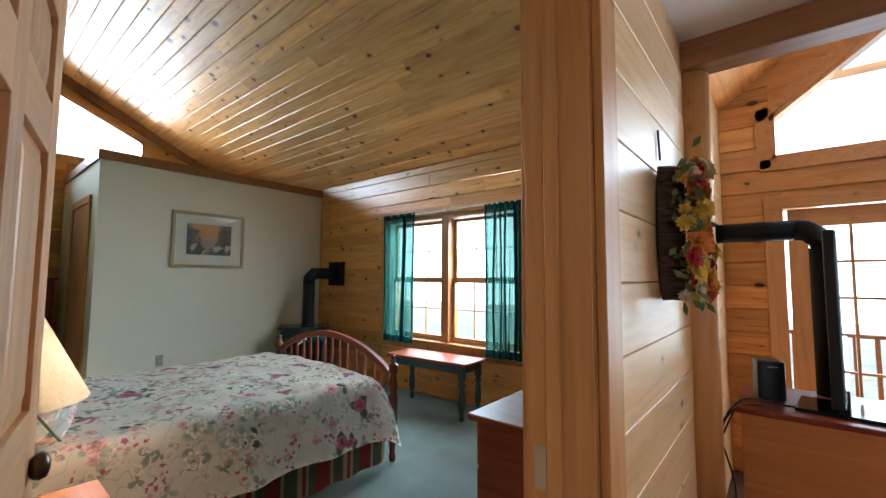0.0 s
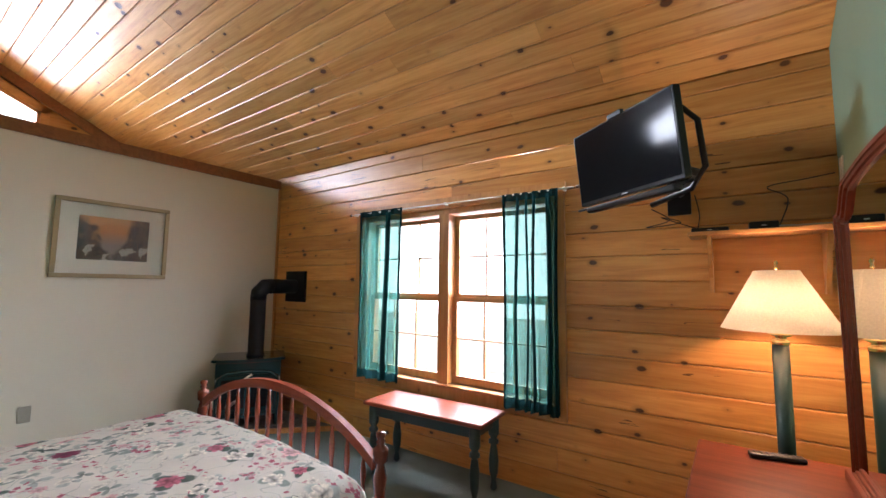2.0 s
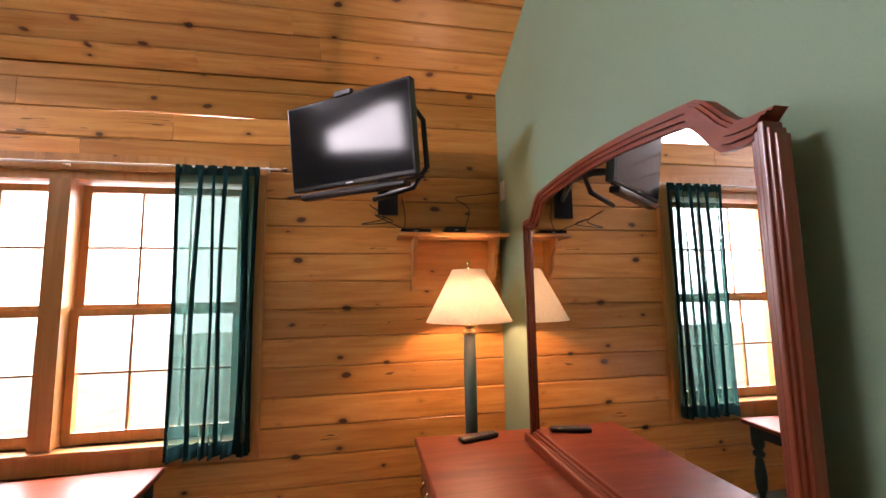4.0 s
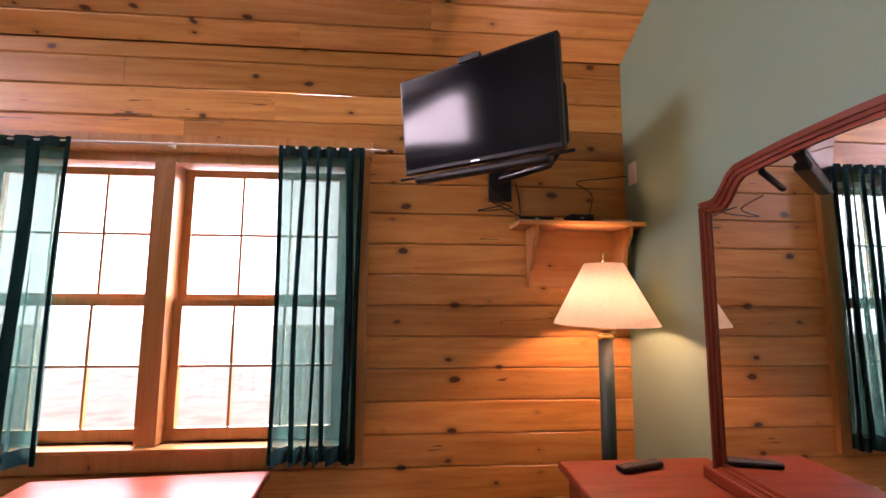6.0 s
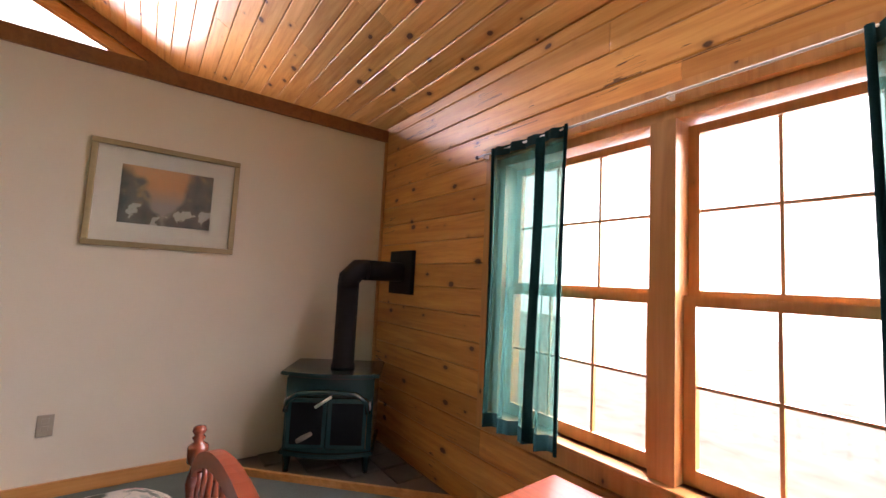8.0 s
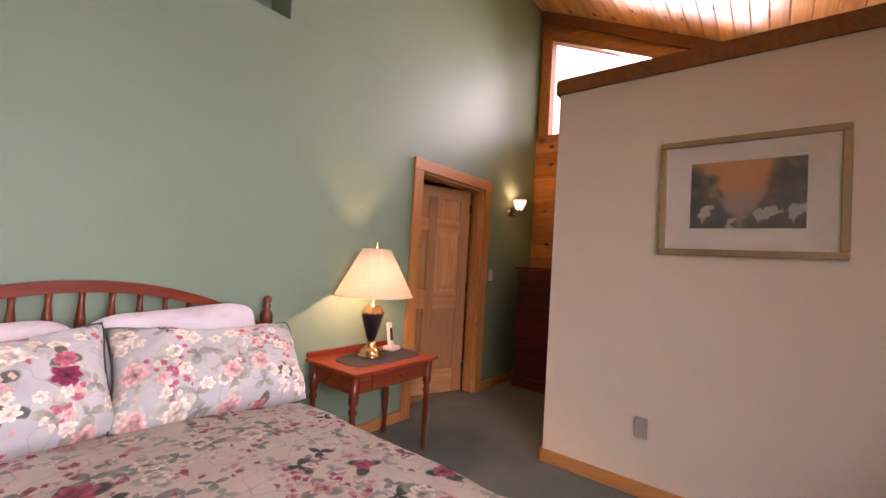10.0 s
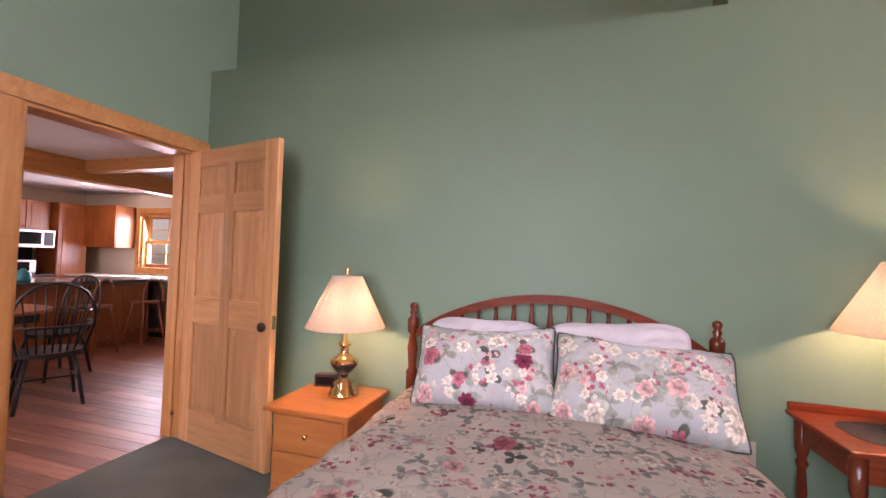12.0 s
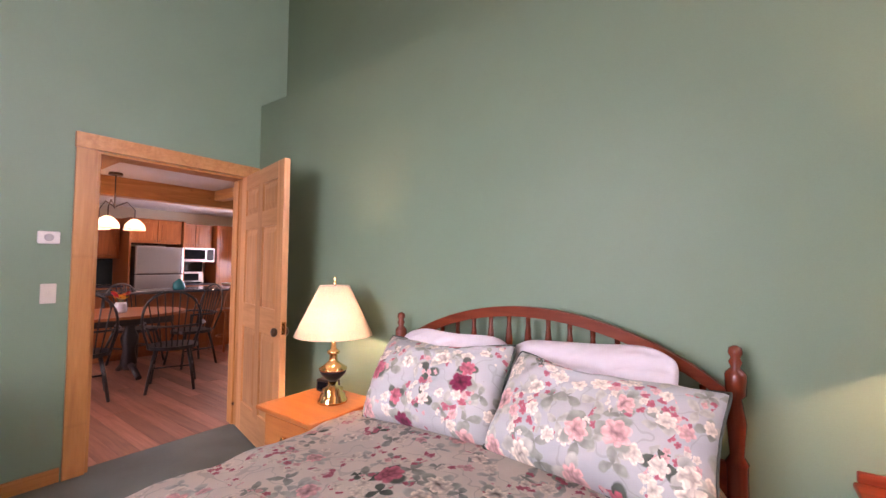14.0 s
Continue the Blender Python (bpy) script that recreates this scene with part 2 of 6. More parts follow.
def cloth_through(name, col, through_part, clear=0.0, stripe=0.0):
    """Thin cloth that lets light through."""
    m, n, l, b = mat(name)
    out = n["Material Output"]
    d, t = n.new("ShaderNodeBsdfDiffuse"), n.new("ShaderNodeBsdfTranslucent")
    no = n.new("ShaderNodeTexNoise")
    no.inputs["Scale"].default_value = 120
    tc = n.new("ShaderNodeTexCoord")
    l.new(tc.outputs["Object"], no.inputs[0])
    r = ramp(n, [(0.3, tuple(v * 0.88 for v in col)), (0.7, col)])
    l.new(no.outputs[0], r.inputs[0])
    l.new(r.outputs[0], d.inputs[0]), l.new(r.outputs[0], t.inputs[0])
    ms = n.new("ShaderNodeMixShader")
    ms.inputs[0].default_value = through_part
    l.new(d.outputs[0], ms.inputs[1]), l.new(t.outputs[0], ms.inputs[2])
    res = ms.outputs[0]
    if clear:
        tr = n.new("ShaderNodeBsdfTransparent")
        tr.inputs[0].default_value = (*[min(1, v * 1.5 + 0.25) for v in col], 1)
        m2 = n.new("ShaderNodeMixShader")
        m2.inputs[0].default_value = clear
        l.new(res, m2.inputs[1]), l.new(tr.outputs[0], m2.inputs[2])
        res = m2.outputs[0]
    l.new(res, out.inputs[0])
    return m


def glowing(name, col, strength):
    m, n, l, b = mat(name)
    b.inputs["Base Color"].default_value = (*col, 1)
    b.inputs["Emission Color"].default_value = (*col, 1)
    b.inputs["Emission Strength"].default_value = strength
    return m


def glass(name):
    m, n, l, b = mat(name)
    out = n["Material Output"]
    t, g = n.new("ShaderNodeBsdfTransparent"), n.new("ShaderNodeBsdfGlossy")
    g.inputs["Roughness"].default_value = 0.02
    ms = n.new("ShaderNodeMixShader")
    ms.inputs[0].default_value = 0.05
    l.new(t.outputs[0], ms.inputs[1]), l.new(g.outputs[0], ms.inputs[2])
    l.new(ms.outputs[0], out.inputs[0])
    return m


P_L, P_M, P_D = (0.76, 0.38, 0.105), (0.66, 0.29, 0.068), (0.49, 0.18, 0.036)
PINE_X = wood("knotty_pine_boards", 0, P_L, P_M, P_D, knots=0.46, rough=0.36, coat=0.15, checks=0.38)
PINE_Y = wood("knotty_pine_boards_side", 1, P_L, P_M, P_D, knots=0.46, flat=0, rough=0.36, coat=0.15)
PINE_HALL = wood("pale_pine_logs", 1, (0.82, 0.56, 0.29), (0.74, 0.47, 0.22), (0.60, 0.34, 0.14), knots=0.36, flat=0, rough=0.34, coat=0.15, tone=0.12)
PINE_CEIL = wood("pine_ceiling_boards", 0, (0.80, 0.47, 0.165), (0.70, 0.37, 0.11), (0.50, 0.21, 0.052), knots=0.52, rough=0.4, flat=2, piece="island", coat=0.15, tone=0.2)
PINE_TRIM = wood("pine_trim", 2, (0.62, 0.31, 0.105), (0.54, 0.25, 0.075), (0.42, 0.17, 0.05), knots=0.26, rough=0.4, tone=0.08)
PINE_TRIM_X = wood("pine_trim_flat", 0, (0.62, 0.31, 0.105), (0.54, 0.25, 0.075), (0.42, 0.17, 0.05), knots=0.26, rough=0.4, tone=0.08)
PINE_TRIM_Y = wood("pine_trim_side", 1, (0.62, 0.31, 0.105), (0.54, 0.25, 0.075), (0.42, 0.17, 0.05), knots=0.26, rough=0.4, tone=0.08, flat=0)
DARK_TRIM = wood("stained_rake_trim", 0, (0.30, 0.12, 0.04), (0.25, 0.095, 0.03), (0.17, 0.06, 0.02), rough=0.4, tone=0.1)
DOOR_WOOD = wood("door_pine", 2, (0.66, 0.37, 0.17), (0.58, 0.30, 0.125), (0.46, 0.22, 0.085), rough=0.42, tone=0.3, space="object")
DOOR_RAIL = wood("door_pine_rail", 0, (0.66, 0.37, 0.17), (0.59, 0.31, 0.13), (0.48, 0.23, 0.09), rough=0.42, tone=0.1, space="object")
CHERRY = wood("cherry_wood", 0, (0.25, 0.055, 0.022), (0.20, 0.04, 0.016), (0.13, 0.022, 0.009), rough=0.40, space="object", tone=0.06)
CHERRY_V = wood("turned_cherry", 2, (0.20, 0.045, 0.02), (0.15, 0.03, 0.013), (0.09, 0.017, 0.008), rough=0.25, space="object", tone=0.1, coat=0.15)
MAHOG = wood("dark_mahogany", 1, (0.19, 0.034, 0.022), (0.15, 0.026, 0.016), (0.09, 0.015, 0.01), rough=0.3, space="object", tone=0.08, coat=0.2)
ORANGE_WOOD = wood("honey_maple", 0, (0.58, 0.22, 0.06), (0.50, 0.18, 0.045), (0.42, 0.14, 0.035), rough=0.3, space="object", tone=0.05, coat=0.2)
KITCH_WOOD = wood("kitchen_cherry", 2, (0.36, 0.12, 0.035), (0.29, 0.09, 0.025), (0.2, 0.055, 0.015), rough=0.3, space="object", tone=0.12)
FLOOR_WOOD = wood("red_oak_floor", 0, (0.44, 0.20, 0.13), (0.35, 0.145, 0.09), (0.21, 0.08, 0.05), knots=0.0, rough=0.38, tone=0.4)
GREEN = plain("sage_green_paint", (0.20, 0.318, 0.222), 0.48, grain=0.06, scale=160, var=0.04)
CREAM = plain("cream_paint", (0.70, 0.63, 0.50), 0.7, grain=0.06, scale=160, var=0.03)
WHITE = plain("white_ceiling_paint", (0.75, 0.74, 0.72), 0.8, grain=0.08, scale=120, var=0.03)
IVORY = plain("ivory_plastic", (0.66, 0.63, 0.55), 0.35, var=0.03)
CARPET = plain("teal_grey_carpet", (0.165, 0.205, 0.185), 0.95, grain=0.9, scale=420, var=0.28)
BLACK = plain("black_plastic", (0.012, 0.012, 0.013), 0.35, var=0.1)
BLACK_PIPE = plain("black_stovepipe", (0.006, 0.006, 0.008), 0.5, grain=0.05, var=0.2)
BLACK_PAINT = plain("black_painted_wood", (0.012, 0.012, 0.014), 0.32, var=0.15)
def dull(m, level):
    m.node_tree.nodes["Principled BSDF"].inputs["Specular IOR Level"].default_value = level
    return m


SCREEN = dull(plain("dark_screen", (0.008, 0.009, 0.011), 0.09, var=0.05), 0.12)
STOVE_GREEN = plain("green_enamel", (0.007, 0.034, 0.038), 0.22, grain=0.02, var=0.12, coat=0.4)
BENCH_GREEN = plain("dark_green_paint", (0.012, 0.035, 0.035), 0.35, var=0.2)
BRASS = plain("polished_brass", (0.86, 0.62, 0.30), 0.16, metal=1.0, var=0.06)
BRONZE = plain("dark_bronze", (0.10, 0.07, 0.05), 0.28, metal=1.0, var=0.1)
STEEL = plain("brushed_steel", (0.55, 0.55, 0.56), 0.28, metal=1.0, var=0.05)
dull(CHERRY, 0.18), dull(BLACK, 0.3), dull(BLACK_PIPE, 0.2), dull(GREEN, 0.3)
# one fabric twice: cover's ground warmed for lamplight, shams' ground dimmed against window light
FLORAL = floral("floral_cotton_lamplit", (0.70, 0.65, 0.56), (0.79, 0.73, 0.63), 0.50, 0.22)
FLORAL_SHAM = floral("floral_cotton_dimmed", (0.42, 0.46, 0.47), (0.50, 0.52, 0.52), 0.42, 0.05)
STRIPE = striped("striped_skirt")
SHEET = plain("pale_lilac_cotton", (0.66, 0.64, 0.68), 0.9, grain=0.2, scale=30, var=0.05)
SHADE = cloth_through("lamp_shade_linen", (0.84, 0.80, 0.66), 0.20)
SHEER = cloth_through("green_sheer", (0.035, 0.115, 0.095), 0.6, clear=0.42)
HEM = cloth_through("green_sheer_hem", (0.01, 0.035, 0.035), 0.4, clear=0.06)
# darker copy of the sheer, carries the shade of the folds as colour
FOLD_SHADE = cloth_through("green_sheer_fold_shade", (0.015, 0.055, 0.055), 0.45, clear=0.2)
GLASS = glass("window_glass")
OUTSIDE = glowing("bright_outdoors", (1.0, 1.0, 1.0), 3)
SLATE = plain("slate_hearth", (0.10, 0.085, 0.07), 0.55, grain=0.4, scale=12, var=0.35)
MIRROR, _n, _l, _b = mat("mirror_silver")
_b.inputs["Base Color"].default_value, _b.inputs["Metallic"].default_value, _b.inputs["Roughness"].default_value = (0.88, 0.9, 0.9, 1), 1, 0.01


# ---- building helpers ----
def box(bm, x0, x1, y0, y1, z0, z1, m=None):
    v = [bm.verts.new((x, y, z)) for x in (x0, x1) for y in (y0, y1) for z in (z0, z1)]
    for f in ((0, 1, 3, 2), (4, 6, 7, 5), (0, 4, 5, 1), (2, 3, 7, 6), (0, 2, 6, 4), (1, 5, 7, 3)):
        bm.faces.new([v[i] for i in f])
    if m is not None:
        bmesh.ops.transform(bm, matrix=m, verts=v)
    return v


def bx(x0, x1, y0, y1, z0, z1, bev=0.004, seg=2):
    bm = bmesh.new()
    box(bm, x0, x1, y0, y1, z0, z1)
    if bev:
        bmesh.ops.bevel(bm, geom=bm.edges[:], offset=bev, segments=seg, affect="EDGES", profile=0.5)
    return bm


def lathe(profile, seg=20, bm=None, m=None, caps=True):
    """profile: (radius, z) pairs from the bottom up."""
    bm = bm or bmesh.new()
    rings = []
    for r, z in profile:
        rings.append([bm.verts.new((r * math.cos(2 * math.pi * i / seg), r * math.sin(2 * math.pi * i / seg), z)) for i in range(seg)])
    for a, b_ in zip(rings, rings[1:]):
        for i in range(seg):
            bm.faces.new((a[i], a[(i + 1) % seg], b_[(i + 1) % seg], b_[i])).smooth = True
    if caps:
        bm.faces.new(rings[0][::-1]), bm.faces.new(rings[-1])
    if m is not None:
        bmesh.ops.transform(bm, matrix=m, verts=[v for r in rings for v in r])
    return bm


def tube(points, r, seg=8, bm=None, rz=None):
    """A round or oval bar along a line of points."""
    bm = bm or bmesh.new()
    pts = [Vector(p) for p in points]
    rings = []
    for i, p in enumerate(pts):
        d = (pts[min(i + 1, len(pts) - 1)] - pts[max(i - 1, 0)]).normalized()
        up = Vector((0, 0, 1)) if abs(d.z) < 0.9 else Vector((0, 1, 0))
        a = d.cross(up).normalized()
        b_ = a.cross(d)
        rings.append([bm.verts.new(p + a * r * math.cos(2 * math.pi * k / seg) + b_ * (rz or r) * math.sin(2 * math.pi * k / seg)) for k in range(seg)])
    for a, b_ in zip(rings, rings[1:]):
        for k in range(seg):
            bm.faces.new((a[k], a[(k + 1) % seg], b_[(k + 1) % seg], b_[k])).smooth = True
    bm.faces.new(rings[0][::-1]), bm.faces.new(rings[-1])
    return bm


def slab(outline, depth, m=None, bm=None, bev=0.0):
    """An outline in x, z given a thickness along y."""
    bm = bm or bmesh.new()
    a = [bm.verts.new((x, 0, z)) for x, z in outline]
    b_ = [bm.verts.new((x, depth, z)) for x, z in outline]
    bm.faces.new(a), bm.faces.new(b_[::-1])
    for i in range(len(a)):
        j = (i + 1) % len(a)
        bm.faces.new((a[j], a[i], b_[i], b_[j]))
    if m is not None:
        bmesh.ops.transform(bm, matrix=m, verts=a + b_)
    return bm


def mesh_of(name, bm, material):
    bmesh.ops.recalc_face_normals(bm, faces=bm.faces[:])
    me = bpy.data.meshes.new(name)
    bm.to_mesh(me)
    bm.free()
    me.materials.append(material)
    return me


def part(name, bm, material, parent, label="", m=None):
    ob = new(name, mesh_of(name, bm, material))
    ob.parent = parent
    if m is not None:
        ob.matrix_basis = m
    if label:
        tagged(ob, label)
    return ob


def thing(name, label, category, m, group=""):
    ob = new(name)
    ob.empty_display_size = 0.1
    ob.matrix_basis = m
    return tagged(ob, label, category, group)


def structure(name, bm, material, label="", category=""):
    return tagged(new(name, mesh_of(name, bm, material)), label, category, "", "structure")


def solid(name, bm, material, label, category, m, group=""):
    ob = new(name, mesh_of(name, bm, material))
    ob.matrix_basis = m
    return tagged(ob, label, category, group)


# ---- the shell ----
XE, XH, XP, XW = -0.375, -0.215, -5.15, -7.08
YN, YS, YB = 3.49, -0.225, 0.90
EAVE, PITCH = 2.615, 0.5
HALL_CEIL = 2.36


def roof_z(y):
    return EAVE + PITCH * (YN - y)


def wall(name, along, face, back, lo, hi, z0, top, holes, material, label):
    """A thick wall along x or y with holes (lo, hi, z0, z1); top may follow the roof."""
    bm = bmesh.new()
    cuts = sorted({lo, hi, *[h[0] for h in holes], *[h[1] for h in holes]})
    for a, b_ in zip(cuts, cuts[1:]):
        spans, z = [], z0
        for h in sorted(holes, key=lambda h: h[2]):
            if h[0] <= a and b_ <= h[1]:
                spans.append((z, h[2]))
                z = h[3]
        ta, tb = (top(a), top(b_)) if callable(top) else (top, top)
        spans.append((z, None))
        for s0, s1 in spans:
            if s1 is not None and s1 - s0 < 1e-4:
                continue
            v = box(bm, *((a, b_, min(face, back), max(face, back)) if along == "x" else (min(face, back), max(face, back), a, b_)), s0, s1 if s1 is not None else 99)
            if s1 is None:
                k = 0 if along == "x" else 1
                for q in v:
                    if q.co.z > 50:
                        q.co.z = ta if abs(q.co[k] - a) < 1e-6 else tb
    return structure(name, bm, material, label, "wall")


def plank_mesh(length, height, thick, material, e=0.006, name="board"):
    """A board lying along x, its face towards -y, with eased edges."""
    bm = bmesh.new()
    ring = [(0, 0.0), (-thick + e, 0.0), (-thick, e), (-thick, height - e), (-thick + e, height), (0, height)]
    a = [bm.verts.new((0.0008, y, z)) for y, z in ring]
    b_ = [bm.verts.new((length - 0.0008, y, z)) for y, z in ring]
    bm.faces.new(a), bm.faces.new(b_[::-1])
    for i in range(len(a)):
        j = (i + 1) % len(a)
        bm.faces.new((a[j], a[i], b_[i], b_[j]))
    return mesh_of(name, bm, material)


def boards(parent, along, face_back, turn, lo, hi, z0, top, holes, material, course=0.158, cap=None, ease=0.006):
    """Horizontal boards on a wall, each an object, cut round the holes and below the roof."""
    rnd = random.Random(int(abs(face_back) * 1000) + int(z0 * 7))
    z = z0
    while z < top - 0.02:
        h = min(course, top - z)
        stop = hi
        if cap is not None:
            stop = min(hi, cap(z))
        segs = [(lo, stop)]
        for a, b_, s0, s1 in holes:
            if s1 > z + 0.01 and s0 < z + h - 0.01:
                segs = [q for s in segs for q in ((s[0], min(s[1], a)), (max(s[0], b_), s[1])) if q[1] - q[0] > 0.02]
        for a, b_ in segs:
            cuts = [a]
            if b_ - a > 3.2:
                cuts.append(a + (b_ - a) * rnd.uniform(0.25, 0.75))
            cuts.append(b_)
            for p, q in zip(cuts, cuts[1:]):
                me = plank_mesh(q - p, h - 0.0025, 0.024 + rnd.uniform(0, 0.002), material, ease)
                ob = new("board", me)
                if turn == 0:
                    ob.matrix_basis = pose(p, face_back, z)
                elif turn == 180:
                    ob.matrix_basis = pose(q, face_back, z, 0, 0, 180)
                elif turn == 90:
                    ob.matrix_basis = pose(face_back, p, z, 0, 0, 90)
                else:
                    ob.matrix_basis = pose(face_back, q, z, 0, 0, -90)
                ob.parent = parent
        z += course


# floors
bm = bmesh.new()
box(bm, XW - 0.2, XE + 0.08, YS - 0.2, YN + 0.2, -0.12, 0.0)
carpet = structure("floor", bm, CARPET, "short-pile teal-grey fitted bedroom carpet", "carpet")
bm = bmesh.new()
box(bm, XE + 0.08, 6.2, -4.2, YN + 0.2, -0.13, -0.012)
floor_hall = structure("floor_hall", bm, plain("floor_joint", (0.08, 0.035, 0.02), 0.6), "reddish wood plank floor of the dining area", "floor")
bm = bmesh.new()
box(bm, XW - 0.2, -4.4, -2.4, YS - 0.2, -0.12, -0.004)
structure("floor_bath", bm, plain("bath_floor_tan", (0.33, 0.24, 0.15), 0.5, var=0.1), "tan bathroom floor", "floor")
bm = bmesh.new()
for q in ((-60, 60, 3.66, 60), (-60, 60, -60, -4.3), (-60, -7.28, -4.3, 3.66), (6.3, 60, -4.3, 3.66)):
    box(bm, *q, -0.7, -0.5)
structure("ground", bm, plain("pale_grass", (0.55, 0.56, 0.45), 0.9, grain=0.6, scale=6, var=0.3), "pale grassy ground outside the house", "ground")

# bedroom walls
N_HOLE = (-3.70, -1.84, 0.60, 2.02)
W_HOLE = (-0.10, 1.73, 2.86, 4.10)
wall_north = wall("wall_north", "x", YN + 0.025, YN + 0.18, XW - 0.2, 6.2, 0, EAVE + 0.02, [N_HOLE, (0.12, 2.6, 0.05, 1.78), (0.07, 2.95, 2.11, 2.6345)], PINE_X, "outer wall clad in horizontal knotty pine boards")
wall_east = wall("wall_east", "y", XE, XH - 0.026, YS - 0.4, YN + 0.02, 0, lambda y: roof_z(y) + 0.02, [(-0.105, 0.87, 0, 2.035)], GREEN, "sage green painted wall with a doorway")
wall_south = wall("wall_south", "x", YS, YS - 0.12, XW - 0.1, XE, 0, 2.685, [(-5.97, -5.03, 0, 2.035)], GREEN, "sage green painted wall behind the bed")
bm = bmesh.new()
box(bm, -3.765, XE, -0.62, YS - 0.12, 2.60, 2.684)
structure("ledge", bm, GREEN, "green ledge of the high wall niche", "ledge")
bm = bmesh.new()
box(bm, XW - 0.1, -3.765, -0.60, YS, 2.6855, roof_z(-0.2))
box(bm, -3.765, XE + 0.02, -0.62, -0.465, 2.684, roof_z(-0.44))
structure("wall_south_upper", bm, GREEN, "sage green upper wall set back over a ledge", "wall")
bm = bmesh.new()
box(bm, XP - 0.10, XP, YB, YN, 0, 2.49)
box(bm, XW, XP - 0.10, YB, YB + 0.10, 0, 2.49)
box(bm, XW, XP, YB, YN, 2.4915, 2.50)
partition = structure("wall_partition", bm, CREAM, "cream painted closet partition below the sloping ceiling", "wall")
bm = bmesh.new()
yy = YN - (2.58 - EAVE) / PITCH
box(bm, XP - 0.12, XP + 0.022, YB - 0.022, YN - 0.002, 2.485, 2.585)
box(bm, XW, XP - 0.12, YB - 0.022, YB + 0.12, 2.485, 2.585)
structure("trim_partition", bm, DARK_TRIM, "dark stained wood cap along the partition top", "trim")
wall_west = wall("wall_west", "y", XW - 0.026, XW - 0.18, YS - 0.4, YN + 0.1, 0, lambda y: roof_z(y) + 0.02, [W_HOLE], PINE_Y, "gable wall of knotty pine boards")

# sloping board ceiling
def board_ceiling(name, x0, x1, ylow, yhigh, label):
    bm = bmesh.new()
    rnd = random.Random(5)
    run = (ylow - yhigh) * math.hypot(1, PITCH)
    tilt = math.atan(PITCH)
    course, s = 0.138, 0.0
    e = 0.007
    while s < run:
        cuts = [x0]
        while x1 - cuts[-1] > 3.4:
            cuts.append(cuts[-1] + rnd.uniform(1.3, 3.1))
        cuts.append(x1)
        for a, b_ in zip(cuts, cuts[1:]):
            ring = [(0, 0.02), (0, e), (e, 0), (course - e - 0.002, 0), (course - 0.002, e), (course - 0.002, 0.02)]
            pa, pb = [], []
            for u, w in ring:
                y, z = ylow - (s + u) * math.cos(tilt) , roof_z(ylow) + (s + u) * math.sin(tilt)
                y, z = y + w * math.sin(tilt), z + w * math.cos(tilt)
                pa.append(bm.verts.new((a + 0.0007, y, z)))
                pb.append(bm.verts.new((b_ - 0.0007, y, z)))
            bm.faces.new(pa), bm.faces.new(pb[::-1])
            for i in range(6):
                j = (i + 1) % 6
                bm.faces.new((pa[j], pa[i], pb[i], pb[j]))
        s += course
    v = [bm.verts.new((x, y, roof_z(y) + 0.03 + k)) for x in (x0, x1) for y in (ylow + 0.3, yhigh) for k in (0, 0.1)]
    for f in ((0, 1, 3, 2), (4, 6, 7, 5), (0, 4, 5, 1), (2, 3, 7, 6), (0, 2, 6, 4), (1, 5, 7, 3)):
        bm.faces.new([v[i] for i in f])
    return structure(name, bm, PINE_CEIL, label, "ceiling")


board_ceiling("ceiling", XW - 0.1, XE + 0.05, YN, -0.62, "sloping varnished knotty pine board ceiling")
bm = bmesh.new()
box(bm, XH, 6.2, -4.2, 2.08, HALL_CEIL, HALL_CEIL + 0.12)
structure("ceiling_hall", bm, WHITE, "flat white painted ceiling", "ceiling")
bm = bmesh.new()
box(bm, XW - 0.1, -4.4, -2.4, YS - 0.12, 2.45, 2.55)
structure("ceiling_bath", bm, WHITE, "white bathroom ceiling", "ceiling")
# plain walls that close the place
bm = bmesh.new()
box(bm, -4.5, -4.4, -2.4, YS - 0.12, 0, 2.45)
box(bm, XW - 0.1, -4.4, -2.5, -2.4, 0, 2.45)
wall_bath = structure("wall_bath", bm, PINE_X, "pine bathroom wall", "wall")
bm = bmesh.new()
box(bm, XW - 0.18, XW - 0.05, -2.4, YS - 0.4, 0, 2.45)
structure("wall_bath_west", bm, PINE_Y, "pine bathroom wall", "wall")
bm = bmesh.new()
box(bm, 5.6, 5.7, -4.2, YN, 0, 4.2)
structure("wall_kitchen_back", bm, CREAM, "cream kitchen wall behind the cabinets", "wall")
wall("wall_kitchen_south", "x", -3.2, -3.35, XH - 0.2, 5.7, 0, 2.5, [(3.2, 4.2, 1.05, 2.0)], CREAM, "kitchen wall with a window over the counter")
bm = bmesh.new()
box(bm, XH - 0.12, XH, -4.2, YS - 0.3, 0, 2.5)
structure("wall_hall_south", bm, CREAM, "cream wall of the dining area", "wall")

